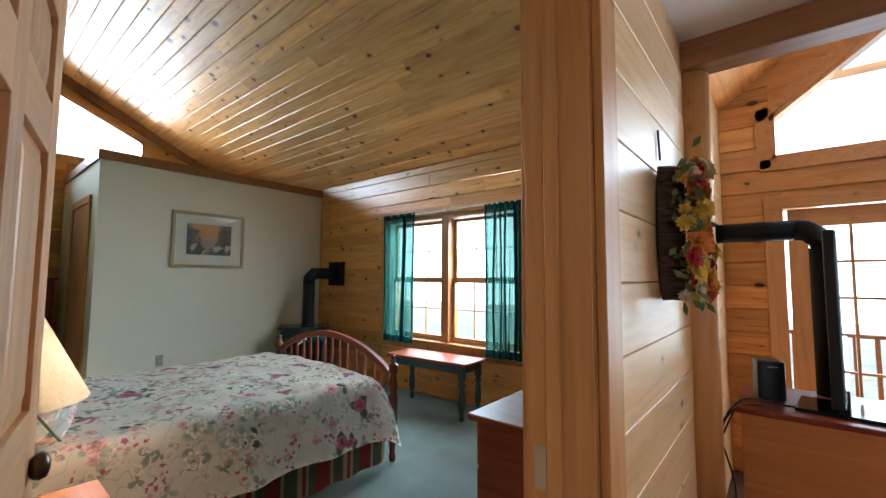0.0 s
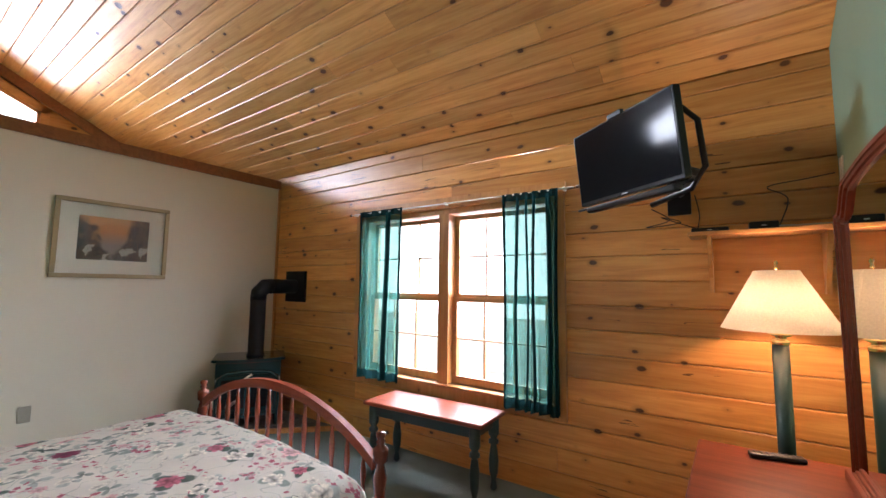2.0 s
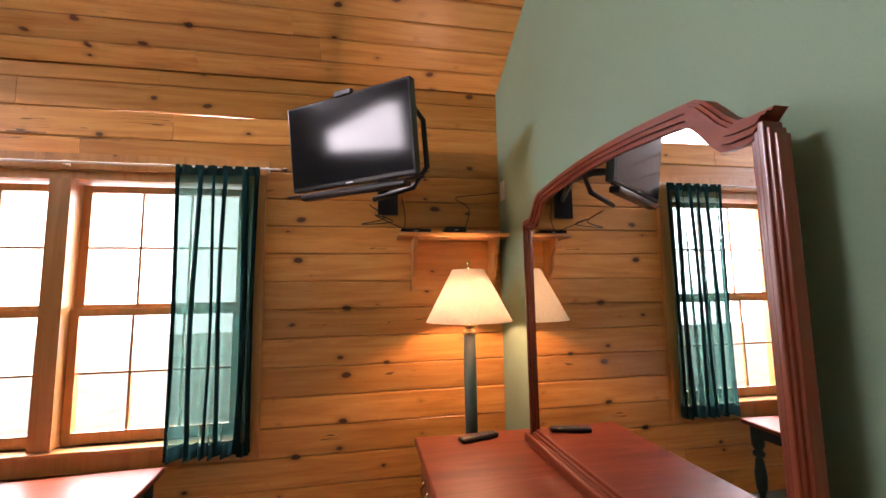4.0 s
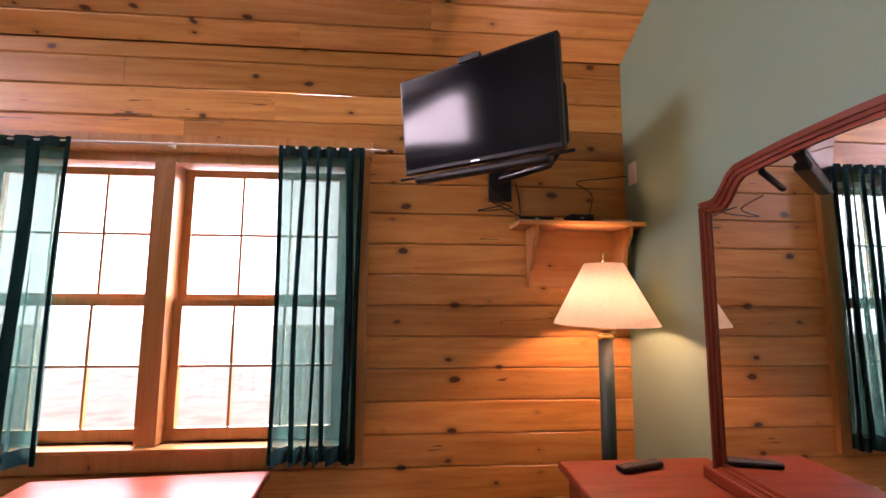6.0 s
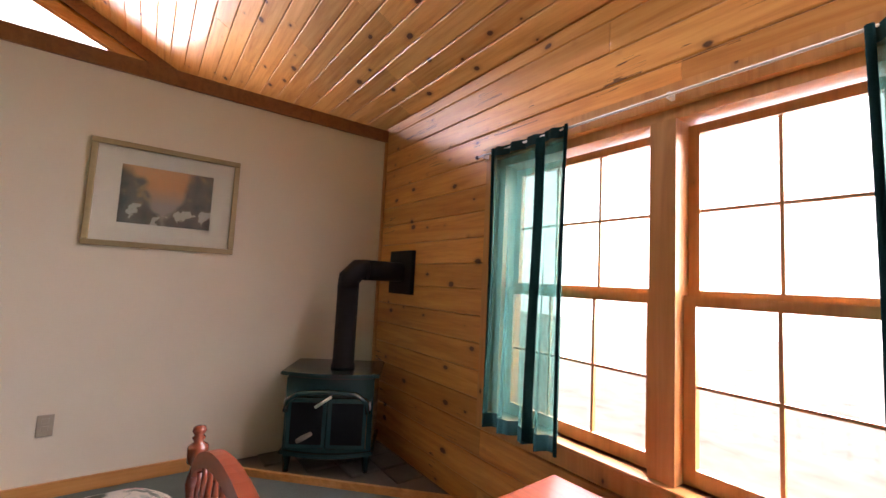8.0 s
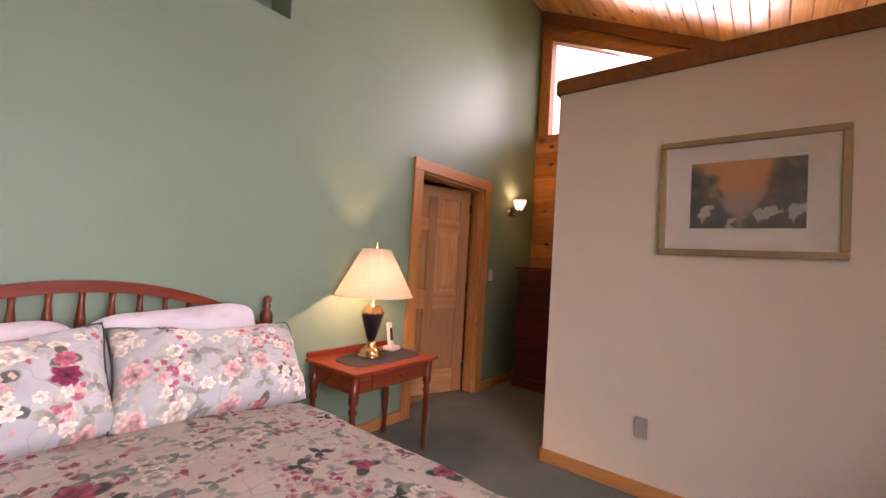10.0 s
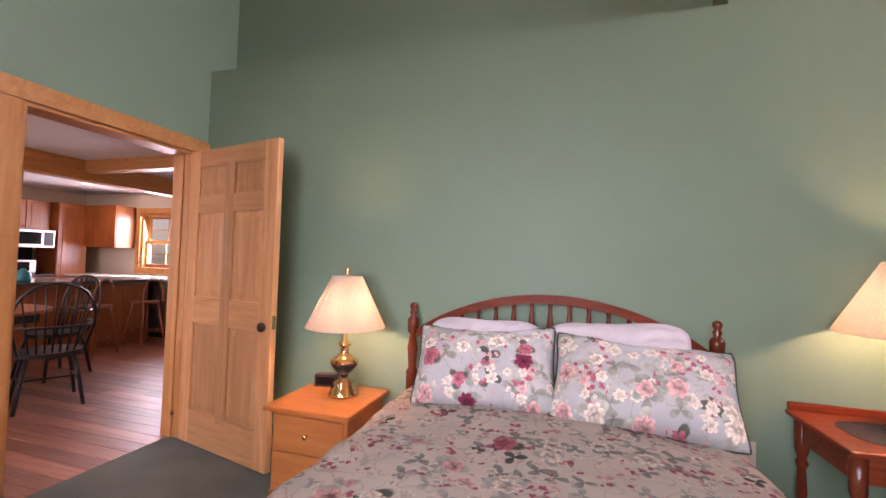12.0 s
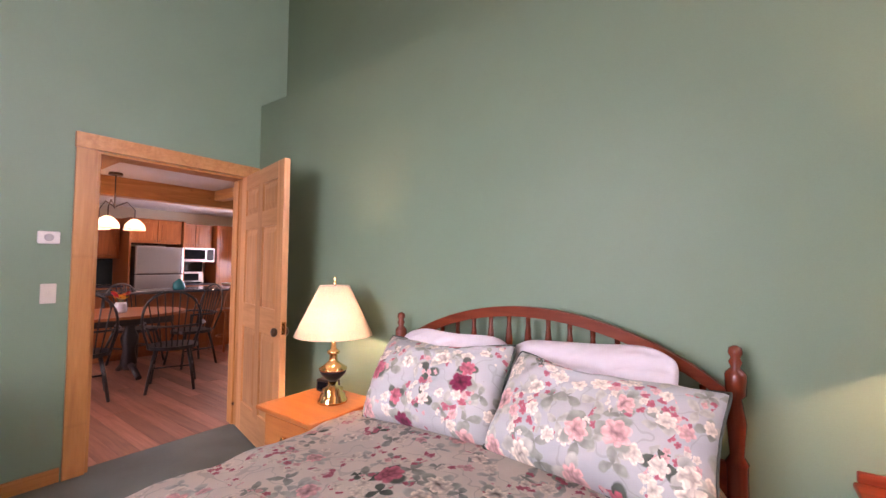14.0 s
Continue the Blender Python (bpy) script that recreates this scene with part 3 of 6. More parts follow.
# ---- window in the north wall ----
def window(name, m, width, height, sill_z, units, cols, rows, label, mullion=0.10):
    """Double-hung units side by side; local x along the wall, -y to the room."""
    w = tagged(new(name), label, "window", "", "structure")
    w.matrix_basis = m
    bm = bmesh.new()
    c = 0.085
    box(bm, -width / 2 - c, -width / 2, -0.032, -0.002, -c * 0.2, height)
    box(bm, width / 2, width / 2 + c, -0.032, -0.002, -c * 0.2, height)
    box(bm, -width / 2 - c - 0.01, width / 2 + c + 0.01, -0.036, -0.002, height, height + c)
    box(bm, -width / 2 - c, width / 2 + c, -0.03, -0.002, -c - 0.02, -c * 0.2 - 0.001)
    part("window_casing", bm, PINE_TRIM, w, "pine casing boards")
    part("window_sill", bx(-width / 2 - 0.002, width / 2 + 0.002, -0.045, 0.16, -0.02, 0.0, 0.004), PINE_TRIM_X, w)
    bm = bmesh.new()
    box(bm, -width / 2, -width / 2 + 0.045, 0.0, 0.16, 0.001, height)
    box(bm, width / 2 - 0.045, width / 2, 0.0, 0.16, 0.001, height)
    box(bm, -width / 2 + 0.046, width / 2 - 0.046, 0.0, 0.16, height - 0.045, height)
    uw = (width - 0.09 - mullion * (units - 1)) / units
    for i in range(1, units):
        x = -width / 2 + 0.045 + i * uw + (i - 1) * mullion
        box(bm, x, x + mullion, -0.012, 0.16, 0.001, height - 0.046)
    part("window_frame", bm, PINE_TRIM, w)
    sh = (height - 0.045) / 2
    for i in range(units):
        x0 = -width / 2 + 0.045 + i * (uw + mullion)
        for k in range(2):
            z0 = 0.002 + k * (sh - 0.012)
            y0 = 0.055 + k * 0.035
            bm = bmesh.new()
            s = 0.042
            low = 0.06 if k == 0 else 0.035
            box(bm, x0 + 0.001, x0 + s, y0, y0 + 0.032, z0, z0 + sh)
            box(bm, x0 + uw - s, x0 + uw - 0.001, y0, y0 + 0.032, z0, z0 + sh)
            box(bm, x0 + s, x0 + uw - s, y0 + 0.001, y0 + 0.031, z0, z0 + low)
            box(bm, x0 + s, x0 + uw - s, y0 + 0.001, y0 + 0.031, z0 + sh - 0.038, z0 + sh)
            sash = part("sash", bm, PINE_TRIM, w)
            gx0, gx1, gz0, gz1 = x0 + s, x0 + uw - s, z0 + low, z0 + sh - 0.038
            for j in range(1, cols):
                x = gx0 + (gx1 - gx0) * j / cols
                part("muntin", bx(x - 0.006, x + 0.006, y0 + 0.008, y0 + 0.024, gz0, gz1, 0), PINE_TRIM, sash)
            for j in range(1, rows):
                z = gz0 + (gz1 - gz0) * j / rows
                part("muntin", bx(gx0, gx1, y0 + 0.009, y0 + 0.023, z - 0.006, z + 0.006, 0), PINE_TRIM, sash)
            p = part("pane", bx(gx0, gx1, y0 + 0.014, y0 + 0.018, gz0, gz1, 0), GLASS, sash)
            p.visible_shadow = False
    return w


window("window_1", pose(-2.77, YN, 0.60), 1.86, 1.42, 0.60, 2, 3, 2, "double-hung pine window pair with divided panes")


def gable_window(name, m, outline, label, bars=()):
    """A slant-topped fixed window: outline of the hole in local x, z; -y to the room."""
    w = tagged(new(name), label, "window", "", "structure")
    w.matrix_basis = m
    cx = sum(p[0] for p in outline) / len(outline)
    cz = sum(p[1] for p in outline) / len(outline)
    for a, b_ in zip(outline, outline[1:] + outline[:1]):
        d = Vector((b_[0] - a[0], 0, b_[1] - a[1]))
        nrm = Vector((d.z, 0, -d.x)).normalized()
        if nrm.dot(Vector((a[0] - cx, 0, a[1] - cz))) < 0:
            nrm = -nrm
        e = d.normalized() * 0.06
        for (u0, u1, y0, y1) in ((0.0, 0.075, -0.03, -0.003), (-0.03, 0.0, -0.012, 0.12)):
            bm = bmesh.new()
            p = [Vector((a[0], 0, a[1])) - e + nrm * u0, Vector((b_[0], 0, b_[1])) + e + nrm * u0, Vector((b_[0], 0, b_[1])) + e + nrm * u1, Vector((a[0], 0, a[1])) - e + nrm * u1]
            slab([(q.x, q.z) for q in p], y1 - y0, Matrix.Translation((0, y0, 0)), bm)
            part("window_casing" if u1 > 0 else "window_frame", bm, PINE_TRIM_Y, w)
    p = part("pane", slab(outline, 0.005, Matrix.Translation((0, 0.07, 0))), GLASS, w)
    p.visible_shadow = False
    return w


gable_window("window_2", pose(XW, 0, 0, 0, 0, 90), [(-0.10, 2.86), (1.73, 2.86), (1.73, 3.26), (-0.10, 4.10)], "slant-topped gable window in pine casing")
bm = slab([(1.73, 3.26), (-0.10, 4.10), (-0.10, 4.25), (1.9, 4.25), (1.9, 3.26)], 0.15, pose(XW - 0.03, 0, 0, 0, 0, 90))
structure("wall_west_rake", bm, PINE_Y, "pine infill under the sloping roof", "wall")
# slanting trim under the roof on the gable
bm = slab([(-0.22, roof_z(-0.22) - 0.13), (YN, EAVE - 0.13), (YN, EAVE - 0.002), (-0.22, roof_z(-0.22) - 0.002)], 0.03, pose(XW + 0.03, 0, 0, 0, 0, 90))
structure("trim_gable", bm, DARK_TRIM, "stained board along the sloping ceiling", "trim")

# bright outdoors beyond the openings
for nm, q in (("backdrop_north", (-34, 20, 24, 24.2, -4, 24)), ("backdrop_west", (-40.2, -40, -20, 24, -4, 26)), ("backdrop_south", (-6, 22, -30.2, -30, -4, 18))):
    bm = bmesh.new()
    box(bm, *q)
    structure(nm, bm, OUTSIDE, "overexposed pale sky and distance", "backdrop")


# ---- trim of the bedroom ----
def casing(name, m, w, h, label):
    """A pine door casing on one side of a wall; local x along the wall, -y to the viewer."""
    t = tagged(new(name), label, "door casing", "", "structure")
    t.matrix_basis = m
    part("side_board", bx(-0.11, -0.004, -0.022, 0, 0, h, 0.003), PINE_TRIM, t)
    part("side_board", bx(w + 0.004, w + 0.11, -0.022, 0, 0, h, 0.003), PINE_TRIM, t)
    part("head_board", bx(-0.115, w + 0.115, -0.026, 0, h + 0.001, h + 0.098, 0.003), PINE_TRIM_X, t)
    return t


def jamb(name, m, w, h, d, label):
    t = tagged(new(name), label, "door frame", "", "structure")
    t.matrix_basis = m
    part("jamb", bx(-0.012, 0.018, 0.001, d - 0.001, 0, h - 0.018, 0.002), PINE_TRIM, t)
    part("jamb", bx(w - 0.018, w + 0.012, 0.001, d - 0.001, 0, h - 0.018, 0.002), PINE_TRIM, t)
    part("head_jamb", bx(-0.012, w + 0.012, 0.001, d - 0.001, h - 0.018, h + 0.012, 0.002), PINE_TRIM_X, t)
    part("stop", bx(w - 0.03, w - 0.0182, 0.055, 0.09, 0, h - 0.02, 0.002), PINE_TRIM, t)
    part("stop", bx(0.0182, 0.03, 0.055, 0.09, 0, h - 0.02, 0.002), PINE_TRIM, t)
    return t


# bedroom door: wall runs along y, room side faces -x
D1 = pose(XE, 0.87, 0, 0, 0, -90)
casing("door_casing_1", D1, 0.975, 2.035, "knotty pine door casing on the green wall")
casing("door_casing_1_hall", pose(XH + 0.0, -0.105, 0, 0, 0, 90), 0.975, 2.035, "pine door casing on the board wall")
j1 = jamb("door_frame_1", D1, 0.975, 2.035, 0.16, "pine door frame")
part("strike_plate", bx(0.0182, 0.0205, 0.02, 0.05, 0.83, 0.93, 0.001), STEEL, j1, "steel strike plate")
D2 = pose(-5.03, YS, 0, 0, 0, 180)
casing("door_casing_2", D2, 0.94, 2.035, "knotty pine door casing of the bathroom")
bm = bmesh.new()
jamb("door_frame_2", pose(-5.97, YS - 0.12, 0), 0.94, 2.035, 0.12, "pine bathroom door frame")


def baseboard(name, x0, x1, y0, y1, mt):
    structure(name, bx(x0, x1, y0, y1, 0.001, 0.085, 0.004), mt, "low varnished pine baseboard", "baseboard")


baseboard("baseboard_partition", XP + 0.001, XP + 0.018, YB - 0.017, 2.35, PINE_TRIM_Y)
baseboard("baseboard_box", XP - 0.25, XP + 0.018, YB - 0.018, YB - 0.001, PINE_TRIM_X)
baseboard("baseboard_south", -4.92, -0.40, YS + 0.001, YS + 0.018, PINE_TRIM_X)
baseboard("baseboard_south_west", XW + 0.01, -6.09, YS + 0.001, YS + 0.018, PINE_TRIM_X)
baseboard("baseboard_east", XE - 0.018, XE - 0.001, 0.99, YN, PINE_TRIM_Y)
structure("corner_trim", bx(XP + 0.001, XP + 0.03, YN - 0.022, YN - 0.001, 0, 2.48, 0.003), PINE_TRIM, "slim pine corner strip", "trim")


def panel_door(name, m, label, w=0.92, h=2.02, knob_side=1, group=""):
    """A six-panel pine door: hinge at x=0, leaf along +x, 40 mm thick about y=0."""
    d = thing(name, label, "door", m, group)
    st, t = 0.115, 0.02
    for x in (0.0, w - st):
        part("stile", bx(x, x + st, -t, t, 0.01, h, 0.002), DOOR_WOOD, d)
    part("mullion", bx(w / 2 - 0.05, w / 2 + 0.05, -t + 0.0005, t - 0.0005, 0.2, h - 0.1, 0.002), DOOR_WOOD, d)
    rails = [(0.01, 0.235), (0.83, 1.01), (1.585, 1.70), (h - 0.115, h)]
    for z0, z1 in rails:
        part("rail", bx(st - 0.001, w - st + 0.001, -t + 0.0008, t - 0.0008, z0, z1, 0.002), DOOR_RAIL, d)
    for (a, b_) in ((0.235, 0.83), (1.01, 1.585), (1.70, h - 0.115)):
        for x0, x1 in ((st, w / 2 - 0.05), (w / 2 + 0.05, w - st)):
            bm = bmesh.new()
            box(bm, x0 - 0.002, x1 + 0.002, -0.006, 0.006, a - 0.002, b_ + 0.002)
            for s in (-1, 1):
                o = [bm.verts.new((x, s * 0.006, z)) for x, z in ((x0 + 0.012, a + 0.012), (x1 - 0.012, a + 0.012), (x1 - 0.012, b_ - 0.012), (x0 + 0.012, b_ - 0.012))]
                i_ = [bm.verts.new((x, s * 0.0155, z)) for x, z in ((x0 + 0.05, a + 0.05), (x1 - 0.05, a + 0.05), (x1 - 0.05, b_ - 0.05), (x0 + 0.05, b_ - 0.05))]
                bm.faces.new(i_)
                for k in range(4):
                    bm.faces.new((o[k], o[(k + 1) % 4], i_[(k + 1) % 4], i_[k]))
            part("panel", bm, DOOR_WOOD, d)
    for s in (-1, 1):
        prof = [(0.033, 0), (0.033, 0.006), (0.014, 0.012), (0.012, 0.035), (0.027, 0.046), (0.031, 0.058), (0.026, 0.070), (0.010, 0.075)]
        part("knob", lathe(prof, 20), BRONZE, d, "dark bronze door knob", pose(w - 0.065, s * 0.0195, 0.87, 90 * s, 0, 0))
    part("latch_plate", bx(w - 0.001, w + 0.0015, -0.012, 0.012, 0.86, 0.94, 0), BRASS, d)
    for z in (0.2, 1.0, 1.8):
        part("hinge", lathe([(0.007, 0), (0.007, 0.09)], 10), BRONZE, d, "", pose(0.0, 0.024, z))
    return d


panel_door("door_1", pose(XE - 0.03, -0.085, 0, 0, 0, 180 - 12.5), "six-panel pine door standing open into the bedroom")
panel_door("door_2", pose(-5.93, YS - 0.14, 0, 0, 0, -20), "six-panel pine bathroom door standing ajar", w=0.86)
cl = tagged(new("door_casing_closet"), "pine casing round the closet doorway", "door casing", "", "structure")
cl.matrix_basis = pose(-6.25, YB, 0)
part("side_board", bx(-0.09, 0, -0.02, -0.001, 0, 2.07, 0.003), PINE_TRIM, cl)
part("side_board", bx(0.75, 0.84, -0.02, -0.001, 0, 2.07, 0.003), PINE_TRIM, cl)
part("head_board", bx(-0.09, 0.84, -0.024, -0.001, 2.071, 2.15, 0.003), PINE_TRIM_X, cl)
part("door_leaf", bx(0.003, 0.747, -0.012, -0.001, 0.01, 2.065, 0.003), DOOR_WOOD, cl)


# ---- curtains ----
def curtain(name, m, width, height, folds, gather, label, fold_shades=()):
    c = thing(name, label, "curtain", m, "curtains at the window")
    rnd = random.Random(len(name) + folds)
    ph = [rnd.uniform(0, 6) for _ in range(4)]

    def sheet(z0, z1, rows, off=0.0):
        bm = bmesh.new()
        nx = 90
        grid = []
        for j in range(rows + 1):
            z = z0 + (z1 - z0) * j / rows
            k = (height - z) / height
            row = []
            for i in range(nx + 1):
                u = i / nx
                amp = 0.010 + 0.022 * k
                y = amp * math.sin(u * folds * 6.283 + ph[0] + 0.5 * math.sin(3 * k + ph[1])) + 0.35 * amp * math.sin(u * folds * 2.3 * 6.283 + ph[2] + k)
                x = (u - 0.5) * width * (1 - gather * math.sin(k * 2.6) * 0.5) + gather * k * width * 0.35 * (0.5 - u) + 0.012 * k * math.sin(u * 9 + ph[3])
                row.append(bm.verts.new((x, y + off, z)))
            grid.append(row)
        for a, b_ in zip(grid, grid[1:]):
            for i in range(nx):
                bm.faces.new((a[i], a[i + 1], b_[i + 1], b_[i])).smooth = True
        return bm

    part("panel", sheet(0.07, height - 0.05, 24), SHEER, c)
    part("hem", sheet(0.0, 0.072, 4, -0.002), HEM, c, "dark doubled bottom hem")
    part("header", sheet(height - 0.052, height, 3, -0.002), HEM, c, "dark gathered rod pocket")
    # dark strips added over the panel, standing in for shade in its folds
    for px, pw in fold_shades:
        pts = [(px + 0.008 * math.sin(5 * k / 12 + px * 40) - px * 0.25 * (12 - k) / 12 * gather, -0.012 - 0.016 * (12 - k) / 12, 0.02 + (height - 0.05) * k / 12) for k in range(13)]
        part("fold_shade", tube(pts, pw, 8, rz=0.009), FOLD_SHADE, c, "dark strip giving a fold its shade")
    for s in (-1, 1):
        bm = bmesh.new()
        pts = []
        for j in range(13):
            z = height * j / 12
            k = (height - z) / height
            u = 0.5 + s * 0.5
            x = (u - 0.5) * width * (1 - gather * math.sin(k * 2.6) * 0.5) + gather * k * width * 0.35 * (0.5 - u)
            pts.append((x, -0.004, z))
        part("side_hem", tube(pts, 0.011, 6, rz=0.008), HEM, c)
    return c


curtain("curtain", pose(-3.425, 3.405, 0.555), 0.50, 1.505, 4, 0.10, "sheer dark green curtain hanging beside the window", [(0.10, 0.030)])
curtain("curtain", pose(-1.985, 3.405, 0.535), 0.40, 1.515, 6, 0.10, "gathered sheer dark green curtain hanging at the window", [(-0.09, 0.012), (-0.01, 0.008), (0.04, 0.011), (0.15, 0.016)])
rod = thing("curtain_rod", "thin white metal curtain rod over the window", "curtain rod", pose(-2.77, 3.415, 2.045))
part("bar", tube([(-1.06, 0, 0), (1.1, 0, 0)], 0.006), IVORY, rod)
for x in (-1.07, 1.11):
    part("finial", lathe([(0.004, 0), (0.012, 0.01), (0.012, 0.02), (0.004, 0.03)], 10), BRONZE, rod, "", pose(x, 0, 0, 0, 90, 0))
for x in (-1.0, 0.05, 1.03):
    part("bracket", bx(x - 0.008, x + 0.008, 0, 0.044, -0.012, 0.012, 0.002), IVORY, rod)


# ---- bed ----
BX0, BX1, BH, BF = -3.697, -2.105, -0.13, 2.08
bed = thing("bed", "cherry spindle bed with turned posts and floral comforter", "bed", pose((BX0 + BX1) / 2, 0, 0))
HW = (BX1 - BX0) / 2


def post_profile(h):
    return [(0.020, 0), (0.026, 0.03), (0.018, 0.06), (0.030, 0.16), (0.034, 0.24), (0.034, h * 0.60), (0.037, h * 0.605), (0.022, h * 0.63), (0.026, h * 0.68), (0.031, h * 0.74), (0.018, h * 0.82), (0.032, h * 0.835), (0.034, h * 0.90), (0.030, h * 0.91), (0.014, h * 0.925), (0.022, h * 0.945), (0.014, h * 0.957), (0.023, h * 0.975), (0.020, h * 0.992), (0.006, h)]


def end_board(bed, y, h, arch, low, n, fat):
    for x in (-HW, HW):
        part("post", lathe(post_profile(h), 20), CHERRY_V, bed, "", pose(x, y, 0))
    side = h * 0.87
    pts = []
    for i in range(25):
        u = -1 + 2 * i / 24
        pts.append((u * (HW - 0.03), side - 0.02 + (arch - side) * (1 - u * u) ** 0.9 if abs(u) < 1 else side - 0.02))
    out = [(x, z) for x, z in pts] + [(x, z - 0.048) for x, z in reversed(pts)]
    part("top_rail", slab(out, 0.036, Matrix.Translation((0, y - 0.018, 0))), CHERRY, bed)
    part("bottom_rail", bx(-HW + 0.02, HW - 0.02, y - 0.014, y + 0.014, low, low + 0.13, 0.005), CHERRY, bed)
    for i in range(n):
        u = -1 + 2 * (i + 0.5) / n
        top = side - 0.02 + (arch - side) * (1 - u * u) ** 0.9 - 0.04
        L = top - low - 0.12
        prof = [(fat * r_, z_) for r_, z_ in [(0.008, 0), (0.009, L * 0.1), (0.013, L * 0.22), (0.010, L * 0.3), (0.009, L * 0.45), (0.013, L * 0.6), (0.012, L * 0.75), (0.007, L * 0.9), (0.008, L)]]
        part("spindle", lathe(prof, 10), CHERRY_V, bed, "", pose(u * (HW - 0.05), y, low + 0.12))


end_board(bed, BH, 1.045, 1.15, 0.50, 15, 1.5)
end_board(bed, BF, 0.745, 0.87, 0.27, 14, 1.1)
for x in (-HW, HW):
    part("side_rail", bx(x - 0.014, x + 0.014, BH + 0.02, BF - 0.02, 0.22, 0.36, 0.004), CHERRY, bed)
part("mattress", bx(-HW + 0.03, HW - 0.03, BH + 0.05, BF - 0.05, 0.30, 0.565, 0.06, 4), SHEET, bed)


def comforter():
    """Quilted cover: flat on top, falling over both sides with soft folds."""
    bm = bmesh.new()
    nx, ny = 72, 70
    y0, y1 = 0.0, BF - 0.055
    drop = 0.30
    half = HW - 0.01
    total = half + drop + 0.05
    grid = []
    for j in range(ny + 1):
        v = j / ny
        y = y0 + (y1 - y0) * v
        row = []
        for i in range(nx + 1):
            s = (-1 + 2 * i / nx) * total
            a, sg = abs(s), 1 if s > 0 else -1
            r = 0.09
            if a < half - r:
                x, z = a, 0.0
            elif a < half - r + r * math.pi / 2:
                t = (a - half + r) / r
                x, z = half - r + r * math.sin(t), -r + r * math.cos(t)
            else:
                d = a - (half - r + r * math.pi / 2)
                x, z = half + d * 0.28 + 0.014 * math.sin(y * 13 + sg) * d / 0.3, -r - d * 0.96
            crown = 0.035 * (1 - (a / half) ** 2) if a < half else 0
            puff = 0.014 * noise.noise(Vector((s * 4, y * 4, 1))) + 0.009 * noise.noise(Vector((s * 10, y * 10, 3)))
            end = max(0.0, v - 0.93) / 0.07
            zz = 0.60 + crown + z + puff - 0.07 * end ** 2
            if v > 0.9 and a > half - 0.05:
                x += 0.05 * (v - 0.9) / 0.1 * min(1, (a - half + 0.05) / 0.2)
            row.append(bm.verts.new((sg * x, y + 0.012 * math.sin(s * 7) * (a > half), zz)))
        grid.append(row)
    flat = bm.loops.layers.uv.new("flat")
    for j, (a, b_) in enumerate(zip(grid, grid[1:])):
        for i in range(nx):
            f = bm.faces.new((a[i], a[i + 1], b_[i + 1], b_[i]))
            f.smooth = True
            for lp, (p, q) in zip(f.loops, ((i, j), (i + 1, j), (i + 1, j + 1), (i, j + 1))):
                lp[flat].uv = ((-1 + 2 * p / nx) * total, y0 + (y1 - y0) * q / ny)
    bmesh.ops.solidify(bm, geom=bm.faces[:], thickness=0.018)
    return bm


tagged(part("comforter", comforter(), FLORAL, bed), "quilted floral cotton comforter in grey, rose and cream")
for sgn in (-1, 1):
    bm = bmesh.new()
    rows = []
    for k, z in enumerate((0.03, 0.18, 0.36)):
        rows.append([bm.verts.new((sgn * (HW + 0.012 + 0.012 * math.sin(i * 0.9) * (2 - k) / 2), BH + 0.12 + (BF - BH - 0.2) * i / 60, z)) for i in range(61)])
    for a, b_ in zip(rows, rows[1:]):
        for i in range(60):
            bm.faces.new((a[i], a[i + 1], b_[i + 1], b_[i])).smooth = True
    bmesh.ops.solidify(bm, geom=bm.faces[:], thickness=0.004)
    part("bed_skirt", bm, STRIPE, bed, "striped red, green and tan bed skirt")


